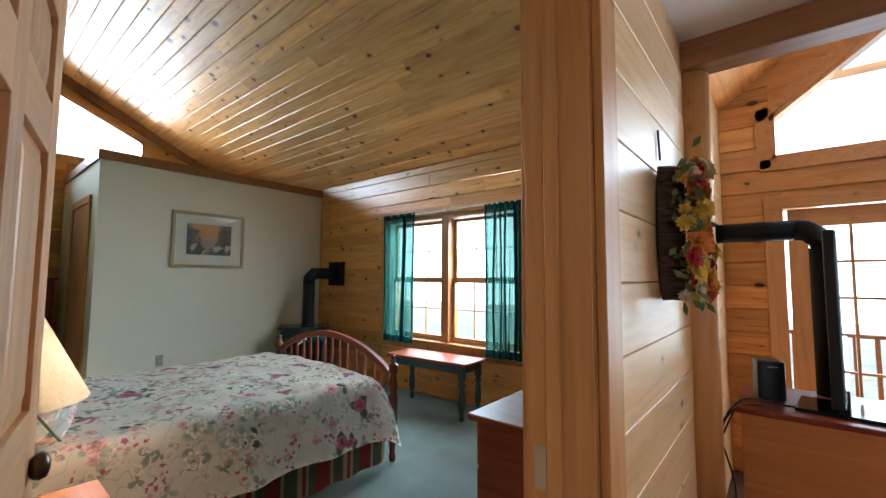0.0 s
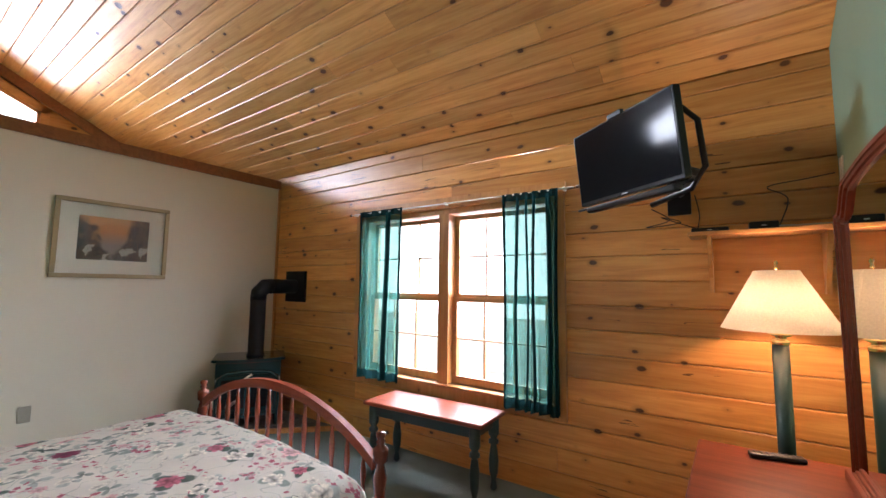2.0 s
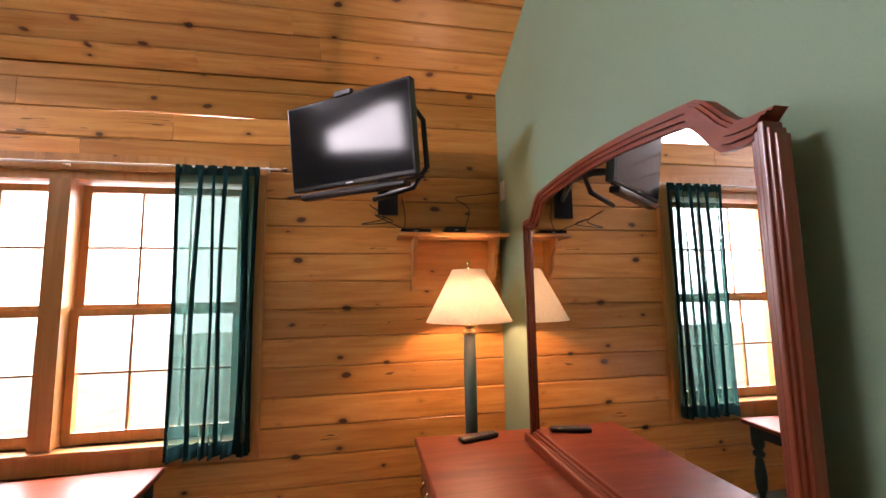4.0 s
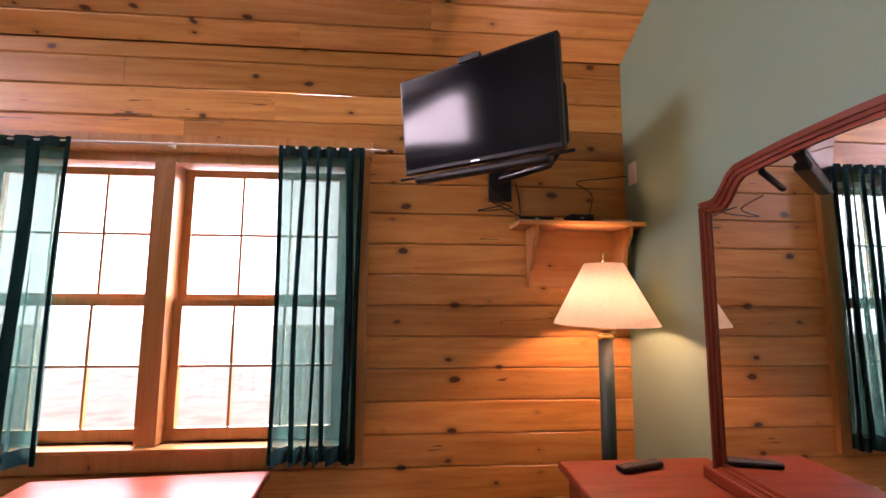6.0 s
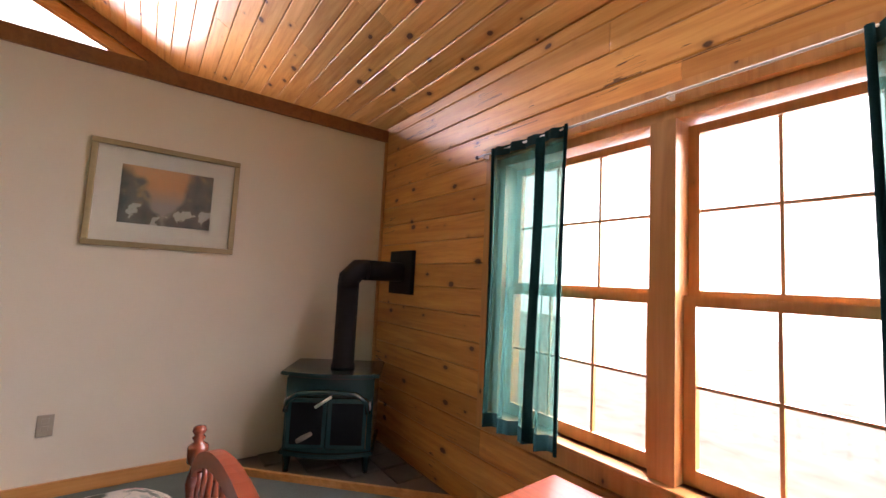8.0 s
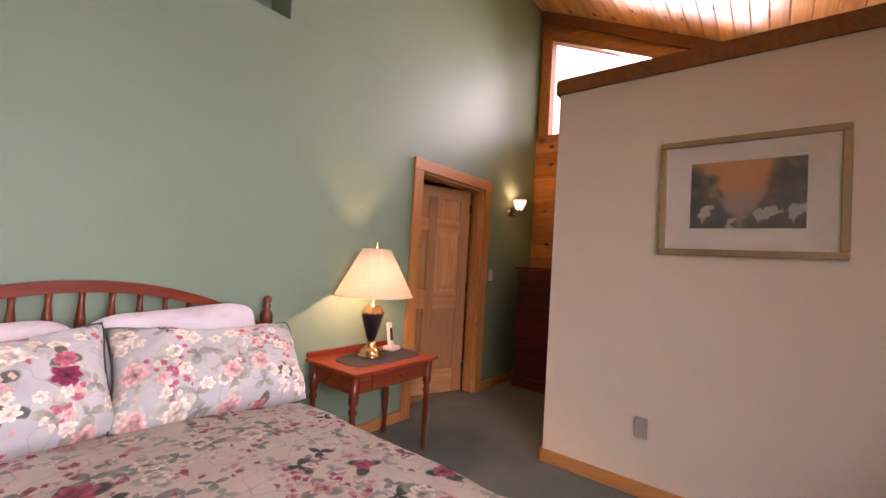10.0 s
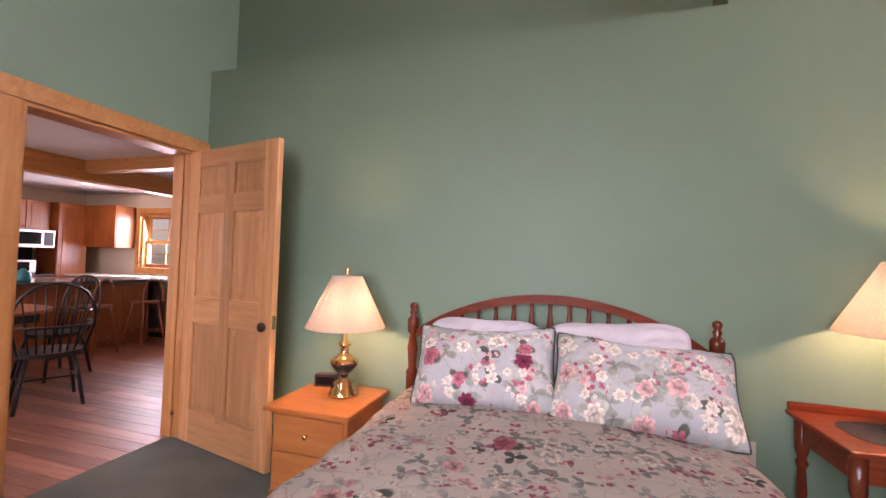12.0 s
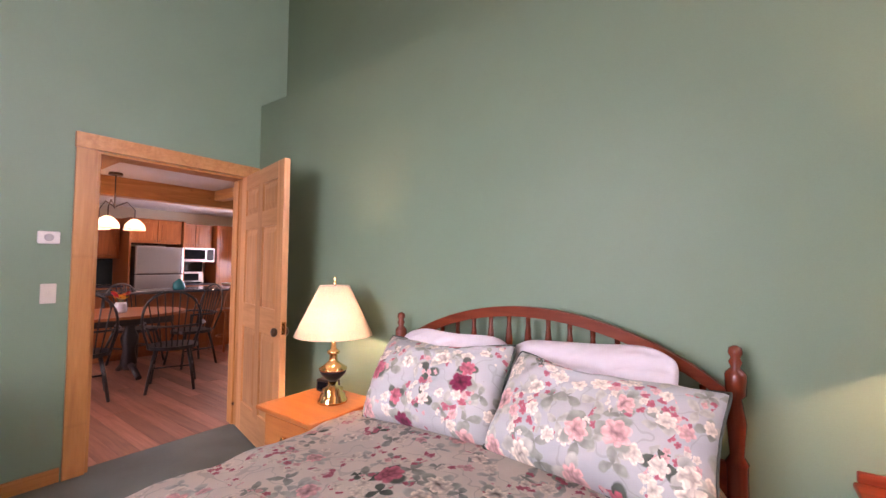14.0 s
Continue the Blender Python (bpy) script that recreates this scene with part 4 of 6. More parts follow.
def pillow(name, m, w, h, t, material, label, slump=0.0, piping=None, seed=1, soft=0.03, group="pillows on the bed"):
    """A soft pillow upright in x, z: pinched corners, a sagging head edge, a heavy lower half and creases."""
    p = thing(name, label, "pillow", m, group)
    bm = bmesh.new()
    flat = bm.loops.layers.uv.new("flat")
    n = 40

    def edge(u, v):
        sag = slump * (1 - u * u) * (0.6 + 0.4 * math.sin(2.2 * u + seed)) * max(0.0, v) ** 2
        x = u * w / 2 * (1 - 0.09 * (1 - v * v) * abs(u) ** 3)
        z = v * h / 2 * (1 - 0.10 * (1 - u * u) * abs(v) ** 3) - sag
        x, z = x * (1 - soft * v ** 4 * abs(u)), z - soft * h * u ** 4 * v * abs(v)
        back = 0.035 * slump / 0.05 * max(0.0, v) ** 3 * math.sin(3.1 * u + seed)
        return x, z, back

    for s in (1, -1):
        grid = []
        for j in range(n + 1):
            row = []
            for i in range(n + 1):
                u, v = -1 + 2 * i / n, -1 + 2 * j / n
                f = max(0, (1 - abs(u) ** 3)) ** 0.6 * max(0, (1 - abs(v) ** 3)) ** 0.6
                heavy = 1 - 0.28 * v
                crease = 0.026 * noise.noise(Vector((u * 2.2, v * 2.0, seed + s))) + 0.014 * noise.noise(Vector((u * 6 + v * 2.5, v * 5, seed * 2 + s)))
                tuck = 0.008 * math.sin(9 * math.atan2(v, u) + seed) * max(0, u * u + v * v - 0.7)
                x, z, back = edge(u, v)
                row.append(bm.verts.new((x, back + s * (t / 2 * f * heavy + (crease + tuck) * min(1, f * 2) + 0.001), z)))
            grid.append(row)
        for j, (a, b_) in enumerate(zip(grid, grid[1:])):
            for i in range(n):
                f = bm.faces.new((a[i], a[i + 1], b_[i + 1], b_[i]))
                f.smooth = True
                for lp, (c, d) in zip(f.loops, ((i, j), (i + 1, j), (i + 1, j + 1), (i, j + 1))):
                    lp[flat].uv = (c / n * w + seed * 0.37, d / n * h + s * 0.9)
    bmesh.ops.remove_doubles(bm, verts=bm.verts[:], dist=0.0025)
    part("cushion", bm, material, p)
    if piping:
        pts = []
        for k in range(4):
            for i in range(16):
                q = -1 + 2 * i / 16
                u, v = ((q, -1), (1, q), (-q, 1), (-1, -q))[k]
                x, z, back = edge(u, v)
                pts.append((x, back, z))
        pts.append(pts[0])
        part("piping", tube(pts, 0.0055, 6), piping, p, "dark green corded edge")
    return p


PIPING = plain("dark_green_cord", (0.05, 0.07, 0.06), 0.8)
BCX = (BX0 + BX1) / 2
pillow("pillow", pose(BCX + 0.33, 0.055, 0.835, 22, 0, 3), 0.64, 0.40, 0.17, SHEET, "pale lilac pillow leaning on the headboard", 0.02, seed=2, soft=0.14)
pillow("pillow", pose(BCX - 0.31, 0.06, 0.85, 24, 4, -3), 0.72, 0.42, 0.17, SHEET, "pale lilac pillow leaning on the headboard", 0.03, seed=5, soft=0.16)
pillow("pillow", pose(BCX + 0.30, 0.195, 0.795, 32, 2, 3), 0.72, 0.46, 0.27, FLORAL_SHAM, "floral pillow sham with dark corded edge", 0.07, piping=PIPING, seed=3, soft=0.05)
pillow("pillow", pose(BCX - 0.40, 0.215, 0.79, 36, -2, -4), 0.78, 0.47, 0.27, FLORAL_SHAM, "floral pillow sham with dark corded edge", 0.085, piping=PIPING, seed=7, soft=0.05)


# ---- lamps ----
def shade_mesh(r0, r1, h):
    bm = lathe([(r0, 0), (r1, h)], 40, caps=False)
    bmesh.ops.solidify(bm, geom=bm.faces[:], thickness=0.0015)
    return bm


def table_lamp(name, m, base, body, shade_z, r0, r1, sh, label, watts, body_mat, stem_top):
    l_ = thing(name, label, name.replace("_", " "), m)
    part("base", lathe(base, 32), BRASS, l_, "polished brass base")
    for nm, prof, mt, lab in body:
        part(nm, lathe(prof, 28), mt, l_, lab)
    part("shade", shade_mesh(r0, r1, sh), SHADE, l_, "lit off-white linen shade", pose(0, 0, shade_z))
    part("stem", lathe([(0.004, stem_top - 0.02), (0.004, shade_z + sh + 0.012)], 8), BRASS, l_)
    z = shade_z + sh
    part("finial", lathe([(0.005, z + 0.005), (0.010, z + 0.015), (0.005, z + 0.025), (0.011, z + 0.038), (0.003, z + 0.052)], 12), BRASS, l_)
    lm = lamp(name + "_bulb", "POINT", m @ pose(0, 0, shade_z + sh * 0.5), watts, WARM, 0.035)
    return l_


Z1 = 0.525
table_lamp("table_lamp", pose(-1.775, 0.09, Z1 - 0.003), [(0.085, 0), (0.085, 0.012), (0.072, 0.022), (0.072, 0.04), (0.055, 0.05), (0.06, 0.075), (0.03, 0.09), (0.026, 0.12)], [
    ("urn", [(0.026, 0.118), (0.05, 0.14), (0.072, 0.165), (0.078, 0.185)], BLACK, "black lacquered bowl"),
    ("neck", [(0.080, 0.184), (0.080, 0.195), (0.05, 0.215), (0.025, 0.235), (0.022, 0.27), (0.036, 0.28), (0.036, 0.292), (0.016, 0.305), (0.012, 0.36)], BRASS, "polished brass neck")], 0.385, 0.225, 0.085, 0.29, "brass table lamp with black bowl, lit", L_W, BLACK, 0.36)
ZT = 0.64
table_lamp("table_lamp", pose(-4.37, 0.0, ZT), [(0.09, 0), (0.09, 0.012), (0.07, 0.022), (0.075, 0.035), (0.045, 0.05), (0.03, 0.075), (0.034, 0.09), (0.022, 0.10)], [
    ("urn", [(0.022, 0.098), (0.032, 0.12), (0.055, 0.2), (0.072, 0.265), (0.074, 0.28)], BLACK, "black lacquered urn"),
    ("neck", [(0.077, 0.279), (0.079, 0.292), (0.06, 0.305), (0.055, 0.325), (0.03, 0.34), (0.014, 0.35), (0.012, 0.40)], BRASS, "polished brass collar")], 0.40, 0.26, 0.095, 0.31, "brass table lamp with black urn, lit", L_W, BLACK, 0.40)
ZD = 0.72
table_lamp("floor_lamp", pose(-0.665, 3.17, 0), [(0.13, 0), (0.13, 0.015), (0.10, 0.025), (0.04, 0.04)], [
    ("column", [(0.032, 0.038), (0.032, 1.13)], BENCH_GREEN, "dark green cylindrical column"),
    ("neck", [(0.036, 1.129), (0.036, 1.145), (0.024, 1.152), (0.024, 1.162), (0.045, 1.17), (0.045, 1.178), (0.014, 1.183), (0.01, 1.20)], BRASS, "polished brass collar")], 1.195, 0.225, 0.085, 0.27, "floor lamp with dark green column, lit", L_W * 0.8, BENCH_GREEN, 1.19)



# ---- bedside pieces ----
def drawer_knob(parent, x, y, z, mt=BRASS, r=0.014):
    part("knob", lathe([(0.006, 0), (0.006, 0.012), (r, 0.018), (r, 0.024), (r * 0.5, 0.029)], 14), mt, parent, "", pose(x, y, z, -90, 0, 0))


ns = thing("nightstand", "honey maple nightstand with two drawers", "nightstand", pose(-1.73, 0.145, 0))
part("top", bx(-0.25, 0.25, -0.24, 0.25, Z1 - 0.028, Z1 - 0.003, 0.006), ORANGE_WOOD, ns)
part("body", bx(-0.22, 0.22, -0.22, 0.20, 0.04, Z1 - 0.029, 0.003), ORANGE_WOOD, ns)
part("plinth", bx(-0.225, 0.225, -0.22, 0.21, 0.0, 0.075, 0.003), ORANGE_WOOD, ns)
for z0, z1 in ((0.10, 0.285), (0.30, 0.475)):
    d = part("drawer", bx(-0.205, 0.205, 0.201, 0.217, z0, z1, 0.005), ORANGE_WOOD, ns)
    part("knob", lathe([(0.006, 0), (0.006, 0.012), (0.014, 0.018), (0.014, 0.024), (0.007, 0.029)], 14), BRASS, d, "", pose(0, 0.217, (z0 + z1) / 2, -90, 0, 0))
clock = thing("alarm_clock", "small black alarm clock on the nightstand", "alarm clock", pose(-1.60, -0.02, Z1 - 0.002, 0, 0, 12))
part("case", bx(-0.07, 0.07, -0.03, 0.035, 0, 0.075, 0.008), plain("dark_brown_plastic", (0.03, 0.015, 0.01), 0.3), clock)
part("display", bx(-0.055, 0.055, 0.035, 0.037, 0.015, 0.06, 0), SCREEN, clock)

tb = thing("side_table", "cherry side table with drawer and turned legs", "side table", pose(-4.37, 0.03, 0))
part("top", bx(-0.37, 0.37, -0.22, 0.26, ZT - 0.024, ZT - 0.001, 0.007), CHERRY, tb)
part("gallery", bx(-0.36, 0.36, -0.225, -0.205, ZT - 0.001, ZT + 0.035, 0.005), CHERRY, tb)
part("apron", bx(-0.33, 0.33, -0.19, 0.215, ZT - 0.135, ZT - 0.025, 0.003), CHERRY, tb)
dr = part("drawer", bx(-0.2, 0.2, 0.216, 0.224, ZT - 0.122, ZT - 0.035, 0.003), CHERRY, tb)
part("handle", tube([(-0.03, 0.225, ZT - 0.08), (-0.025, 0.24, ZT - 0.083), (0.025, 0.24, ZT - 0.083), (0.03, 0.225, ZT - 0.08)], 0.004), BRASS, dr)
for x in (-0.32, 0.32):
    for y in (-0.18, 0.205):
        h = ZT - 0.025
        prof = [(0.012, 0), (0.016, 0.03), (0.013, 0.08), (0.021, h * 0.45), (0.016, h * 0.62), (0.026, h * 0.66), (0.017, h * 0.7), (0.028, h * 0.76), (0.030, h)]
        part("leg", lathe(prof, 14), CHERRY_V, tb, "", pose(x, y, 0))
pts = [(0.30 * math.copysign(abs(math.cos(a)) ** 0.55, math.cos(a)), 0.15 * math.copysign(abs(math.sin(a)) ** 0.55, math.sin(a))) for a in [i * 6.2832 / 40 for i in range(40)]]
bm = bmesh.new()
a_ = [bm.verts.new((x, y, 0)) for x, y in pts]
b2 = [bm.verts.new((x, y, 0.004)) for x, y in pts]
bm.faces.new(b2), bm.faces.new(a_[::-1])
for i in range(40):
    bm.faces.new((a_[i], a_[(i + 1) % 40], b2[(i + 1) % 40], b2[i]))
solid("table_runner", bm, plain("dark_grey_lace", (0.035, 0.035, 0.04), 0.9, grain=0.6, scale=200, var=0.4), "dark grey cloth mat on the side table", "table mat", pose(-4.40, 0.06, ZT - 0.001))
ph = thing("telephone", "white cordless phone standing in its cradle", "telephone", pose(-4.60, -0.04, ZT + 0.002, 0, 0, 10))
part("cradle", bx(-0.05, 0.05, -0.04, 0.05, 0, 0.03, 0.01), IVORY, ph)
hs = part("handset", bx(-0.024, 0.024, -0.012, 0.014, 0.02, 0.19, 0.01), IVORY, ph, "", pose(0, 0, 0.004, 10, 0, 0))
part("keypad", bx(-0.015, 0.015, 0.0142, 0.016, 0.06, 0.15, 0), BLACK, hs)

# ---- dresser with mirror ----
ds = thing("dresser", "cherry dresser with brass pulls and wide mirror", "dresser", pose(XE - 0.03, 2.185, 0))
part("top", bx(-0.58, 0.0, -0.735, 0.735, ZD - 0.03, ZD - 0.001, 0.008), CHERRY, ds)
part("body", bx(-0.54, 0.0, -0.705, 0.705, 0.06, ZD - 0.031, 0.004), CHERRY, ds)
part("plinth", bx(-0.555, 0.0, -0.715, 0.715, 0.0, 0.09, 0.006), CHERRY, ds)
for r_ in range(3):
    z0 = 0.105 + r_ * 0.195
    for c_ in range(2):
        y0 = -0.69 + c_ * 0.695
        d = part("drawer", bx(-0.558, -0.541, y0, y0 + 0.685, z0, z0 + 0.18, 0.006), CHERRY, ds)
        for k in (0.17, 0.52):
            yk = y0 + k
            part("handle", tube([(-0.559, yk - 0.045, z0 + 0.10), (-0.575, yk - 0.04, z0 + 0.085), (-0.58, yk, z0 + 0.075), (-0.575, yk + 0.04, z0 + 0.085), (-0.559, yk + 0.045, z0 + 0.10)], 0.004), BRASS, d, "brass bail pull")
            for e_ in (-0.045, 0.045):
                part("knob", lathe([(0.011, 0), (0.009, 0.006), (0.004, 0.01)], 10), BRASS, d, "", pose(-0.558, yk + e_, z0 + 0.10, 0, -90, 0))

MW, MZ0, MSH, MKN, MTOP = 0.565, ZD + 0.02, 1.655, 1.745, 1.77


def mirror_top(u, inset):
    """Height of the mirror's arched head at u in -1..1: shoulders, knees and a low arch."""
    a = abs(u)
    if a > 0.90:
        h = MSH
    elif a > 0.70:
        k = (0.90 - a) / 0.20
        h = MSH + (MKN - MSH) * k * k * (3 - 2 * k)
    else:
        h = MKN + (MTOP - MKN) * (1 - (a / 0.70) ** 2)
    return h - inset


def mirror_outline(inset):
    us = [-1 + 2 * i / 48 for i in range(49)]
    return [(u * (MW - inset), mirror_top(u, inset)) for u in us]


mr = thing("mirror", "wide mirror in a moulded dark cherry frame", "mirror", pose(XE - 0.12, 2.175, 0, 0, 0, -90))
top_o, top_i = mirror_outline(0.0), mirror_outline(0.048)
for nm, o, i_ in (("head_frame", top_o, top_i),):
    for k, (e0, e1, y0) in enumerate(((0.0, 0.048, -0.018), (0.006, 0.036, -0.026), (0.012, 0.024, -0.032))):
        a, b_ = mirror_outline(e0), mirror_outline(e1)
        bm = bmesh.new()
        for q in range(48):
            slab([a[q], a[q + 1], b_[q + 1], b_[q]], 0.012 - y0, Matrix.Translation((0, y0, 0)), bm)
        bmesh.ops.remove_doubles(bm, verts=bm.verts[:], dist=0.0002)
        part("head_moulding", bm, CHERRY, mr)
        for s in (-1, 1):
            xs = sorted((s * (MW - e0), s * (MW - e1)))
            part("side_moulding", bx(xs[0], xs[1], y0, 0.012, MZ0, MSH - e1 + 0.002, 0.003), CHERRY_V, mr)
        part("bottom_moulding", bx(-MW + 0.01, MW - 0.01, y0, 0.012, MZ0 + e0 * 0.5, MZ0 + e1, 0.003), CHERRY, mr)
part("foot_rail", bx(-MW - 0.02, MW + 0.02, -0.045, 0.015, MZ0 - 0.019, MZ0 + 0.02, 0.006), CHERRY, mr)
ins = mirror_outline(0.042)
part("mirror_glass", slab([(x, z) for x, z in ins] + [(MW - 0.042, MZ0 + 0.03), (-MW + 0.042, MZ0 + 0.03)], 0.004, Matrix.Translation((0, -0.012, 0))), MIRROR, mr, "silvered bevelled glass")
part("backing", slab([(x, z) for x, z in ins] + [(MW - 0.042, MZ0 + 0.03), (-MW + 0.042, MZ0 + 0.03)], 0.012, Matrix.Translation((0, 0.0, 0))), MAHOG, mr)


def remote(m, label):
    r_ = thing("remote_control", label, "remote control", m)
    part("shell", bx(-0.09, 0.09, -0.022, 0.022, 0, 0.02, 0.007), BLACK, r_)
    bm = bmesh.new()
    for i in range(7):
        for j in range(3):
            lathe([(0.005, 0.0195), (0.004, 0.022)], 8, bm, Matrix.Translation((-0.07 + i * 0.021, -0.012 + j * 0.012, 0)))
    part("buttons", bm, plain("grey_rubber", (0.12, 0.12, 0.12), 0.6), r_)
    return r_


remote(pose(-0.72, 2.83, ZD, 0, 0, 15), "black remote control lying on the dresser")

# ---- television on its wall arm ----
tl, tr = Vector((-1.57, 3.225, 0)), Vector((-0.985, 2.785, 0))
ang = math.degrees(math.atan2(tr.y - tl.y, tr.x - tl.x))
mid = (tl + tr) / 2
TW = (tr - tl).length
tv = thing("television", "black flat television on a wall arm", "television", pose(mid.x, mid.y, 1.865, 7, 0, ang))
part("case", bx(-TW / 2, TW / 2, 0.006, 0.05, 0.0, 0.43, 0.006), BLACK, tv)
part("screen", bx(-TW / 2 + 0.012, TW / 2 - 0.012, 0.003, 0.0065, 0.02, 0.418, 0), SCREEN, tv, "glossy dark screen")
part("sensor", bx(-0.05, 0.05, -0.006, 0.02, 0.42, 0.447, 0.004), BLACK, tv)
part("logo_bar", bx(-0.02, 0.02, 0.0015, 0.004, 0.006, 0.012, 0), STEEL, tv)
part("shelf_rail", tube([(-TW / 2 - 0.02, 0.0, -0.02), (TW / 2 + 0.04, 0.0, -0.02)], 0.007), BLACK, tv)
part("sound_bar", bx(-TW / 2 + 0.06, TW / 2 - 0.05, -0.01, 0.05, -0.048, -0.012, 0.012), BLACK, tv)
back = tv.matrix_basis.inverted()
wallp = back @ Vector((-1.07, YN, 1.93))
cen = Vector((0.05, 0.05, 0.12))
part("arm", tube([cen, (0.16, 0.2, 0.10), (0.20, 0.3, 0.06), wallp], 0.016, 8, rz=0.022), BLACK, tv, "jointed steel arm")
part("arm", tube([(0.24, 0.045, 0.36), (0.30, 0.12, 0.35), (0.33, 0.17, 0.28), (0.33, 0.18, 0.06), (0.26, 0.16, -0.03), (0.05, 0.12, -0.07)], 0.014, 8), BLACK, tv)
part("wall_plate", bx(-0.06, 0.06, -0.025, 0.002, -0.12, 0.12, 0.004), BLACK, tv, "", back @ pose(-1.07, YN, 1.93))


def cable(name, pts, label, r=0.003, mt=BLACK):
    """A hanging cord through some points, smoothed."""
    ps = [Vector(p) for p in pts]
    fine = []
    for i in range(len(ps) - 1):
        p0, p1, p2, p3 = ps[max(i - 1, 0)], ps[i], ps[i + 1], ps[min(i + 2, len(ps) - 1)]
        for k in range(6):
            t = k / 6
            fine.append(0.5 * ((2 * p1) + (p2 - p0) * t + (2 * p0 - 5 * p1 + 4 * p2 - p3) * t * t + (3 * p1 - p0 - 3 * p2 + p3) * t ** 3))
    fine.append(ps[-1])
    o = fine[0].copy()
    return solid(name, tube([p - o for p in fine], r, 6), mt, label, "cable", Matrix.Translation(o))


cable("power_cable", [(-1.18, 3.20, 1.81), (-1.1, 3.25, 1.75), (-1.22, 3.28, 1.72), (-1.05, 3.3, 1.74), (-1.15, 3.33, 1.78), (-0.98, 3.38, 1.71)], "black cable looped below the television")
cable("power_cable", [(-0.98, 3.42, 1.71), (-0.97, 3.46, 1.80), (-0.99, 3.47, 1.92)], "black cable rising from the shelf")
cable("power_cable", [(-0.62, 3.42, 1.71), (-0.58, 3.45, 1.85), (-0.66, 3.46, 1.92), (-0.50, 3.44, 1.94), (-0.40, 3.42, 1.95)], "black cable rising to a wall socket")
cable("white_cable", [(-0.70, 3.36, 1.70), (-0.55, 3.34, 1.695), (-0.42, 3.35, 1.698)], "white cable lying on the shelf", 0.004, IVORY)

# corner shelf
sf = thing("wall_shelf", "small pine wall shelf on scrolled brackets", "wall shelf", pose(-0.72, YN, 1.66))
part("board", bx(-0.30, 0.335, -0.21, -0.002, 0.0, 0.022, 0.003), PINE_TRIM_X, sf)
part("back_board", bx(-0.20, 0.26, -0.018, -0.002, -0.30, -0.001, 0.003), PINE_TRIM_X, sf)
curve = [(0, 0), (-0.17, 0), (-0.16, -0.04), (-0.11, -0.10), (-0.10, -0.17), (-0.06, -0.22), (-0.05, -0.30), (0, -0.30)]
for x in (-0.215, 0.26):
    part("bracket", slab(curve, 0.02, pose(x + 0.02, -0.018, -0.001, 0, 0, 90)), PINE_TRIM, sf, "scroll-cut pine bracket")
for x, w, h in ((-0.20, 0.085, 0.025), (0.03, 0.06, 0.04)):
    b_ = thing("media_box", "small black electronic box on the shelf", "electronic box", pose(-0.72 + x, YN - 0.12, 1.682))
    part("case", bx(-w, w, -0.05, 0.05, 0, h, 0.006), BLACK, b_)
    part("light_strip", bx(-0.01, 0.01, -0.0515, -0.05, h * 0.4, h * 0.55, 0), STEEL, b_)


# ---- bench under the window ----
bn = thing("bench", "bench with cherry top and dark green turned legs", "bench", pose(-2.632, 3.16, 0, 0, 0, 3))
part("seat", bx(-0.49, 0.49, -0.19, 0.19, 0.495, 0.525, 0.01, 3), CHERRY, bn, "glossy cherry seat")
for y in (-0.15, 0.135):
    part("apron", bx(-0.41, 0.41, y, y + 0.016, 0.42, 0.494, 0.002), BENCH_GREEN, bn)
for x in (-0.43, 0.415):
    part("apron", bx(x, x + 0.016, -0.13, 0.13, 0.42, 0.494, 0.002), BENCH_GREEN, bn)
for x in (-0.42, 0.42):
    for y in (-0.14, 0.14):
        prof = [(0.016, 0), (0.027, 0.02), (0.02, 0.05), (0.016, 0.07), (0.03, 0.12), (0.034, 0.2), (0.022, 0.29), (0.018, 0.30), (0.034, 0.31), (0.034, 0.33), (0.02, 0.345), (0.036, 0.37), (0.036, 0.494)]
        part("leg", lathe(prof, 16), BENCH_GREEN, bn, "", pose(x, y, 0))

# ---- stove in the corner ----
hearth = thing("hearth", "raised slate corner hearth edged with pine", "hearth", pose(-5.14, 3.48, 0))
for i in range(6):
    for j in range(6):
        x, y = i * 0.215, -j * 0.215
        if x - y < 0.80:
            part("slate_tile", bx(x + 0.012, x + 0.212, y - 0.212, y - 0.012, 0.001, 0.028 + 0.003 * ((i * 7 + j * 3) % 3), 0.004, 1), SLATE, hearth)
part("mortar_bed", slab([(0.01, 0.0), (1.2, 0.0), (0.01, -1.2)], 0.018, pose(0, 0, 0.019, -90, 0, 0)), plain("grey_mortar", (0.12, 0.10, 0.085), 0.9, grain=0.3), hearth)
part("edge_board", bx(-0.86, 0.86, -0.012, 0.012, 0, 0.045, 0.003), PINE_TRIM_X, hearth, "", pose(0.605, -0.605, 0, 0, 0, 45))

st = thing("stove", "green enamelled gas stove with glass doors", "stove", pose(-4.80, 3.03, 0.03, 0, 0, 58))
SW, SD = 0.29, 0.21


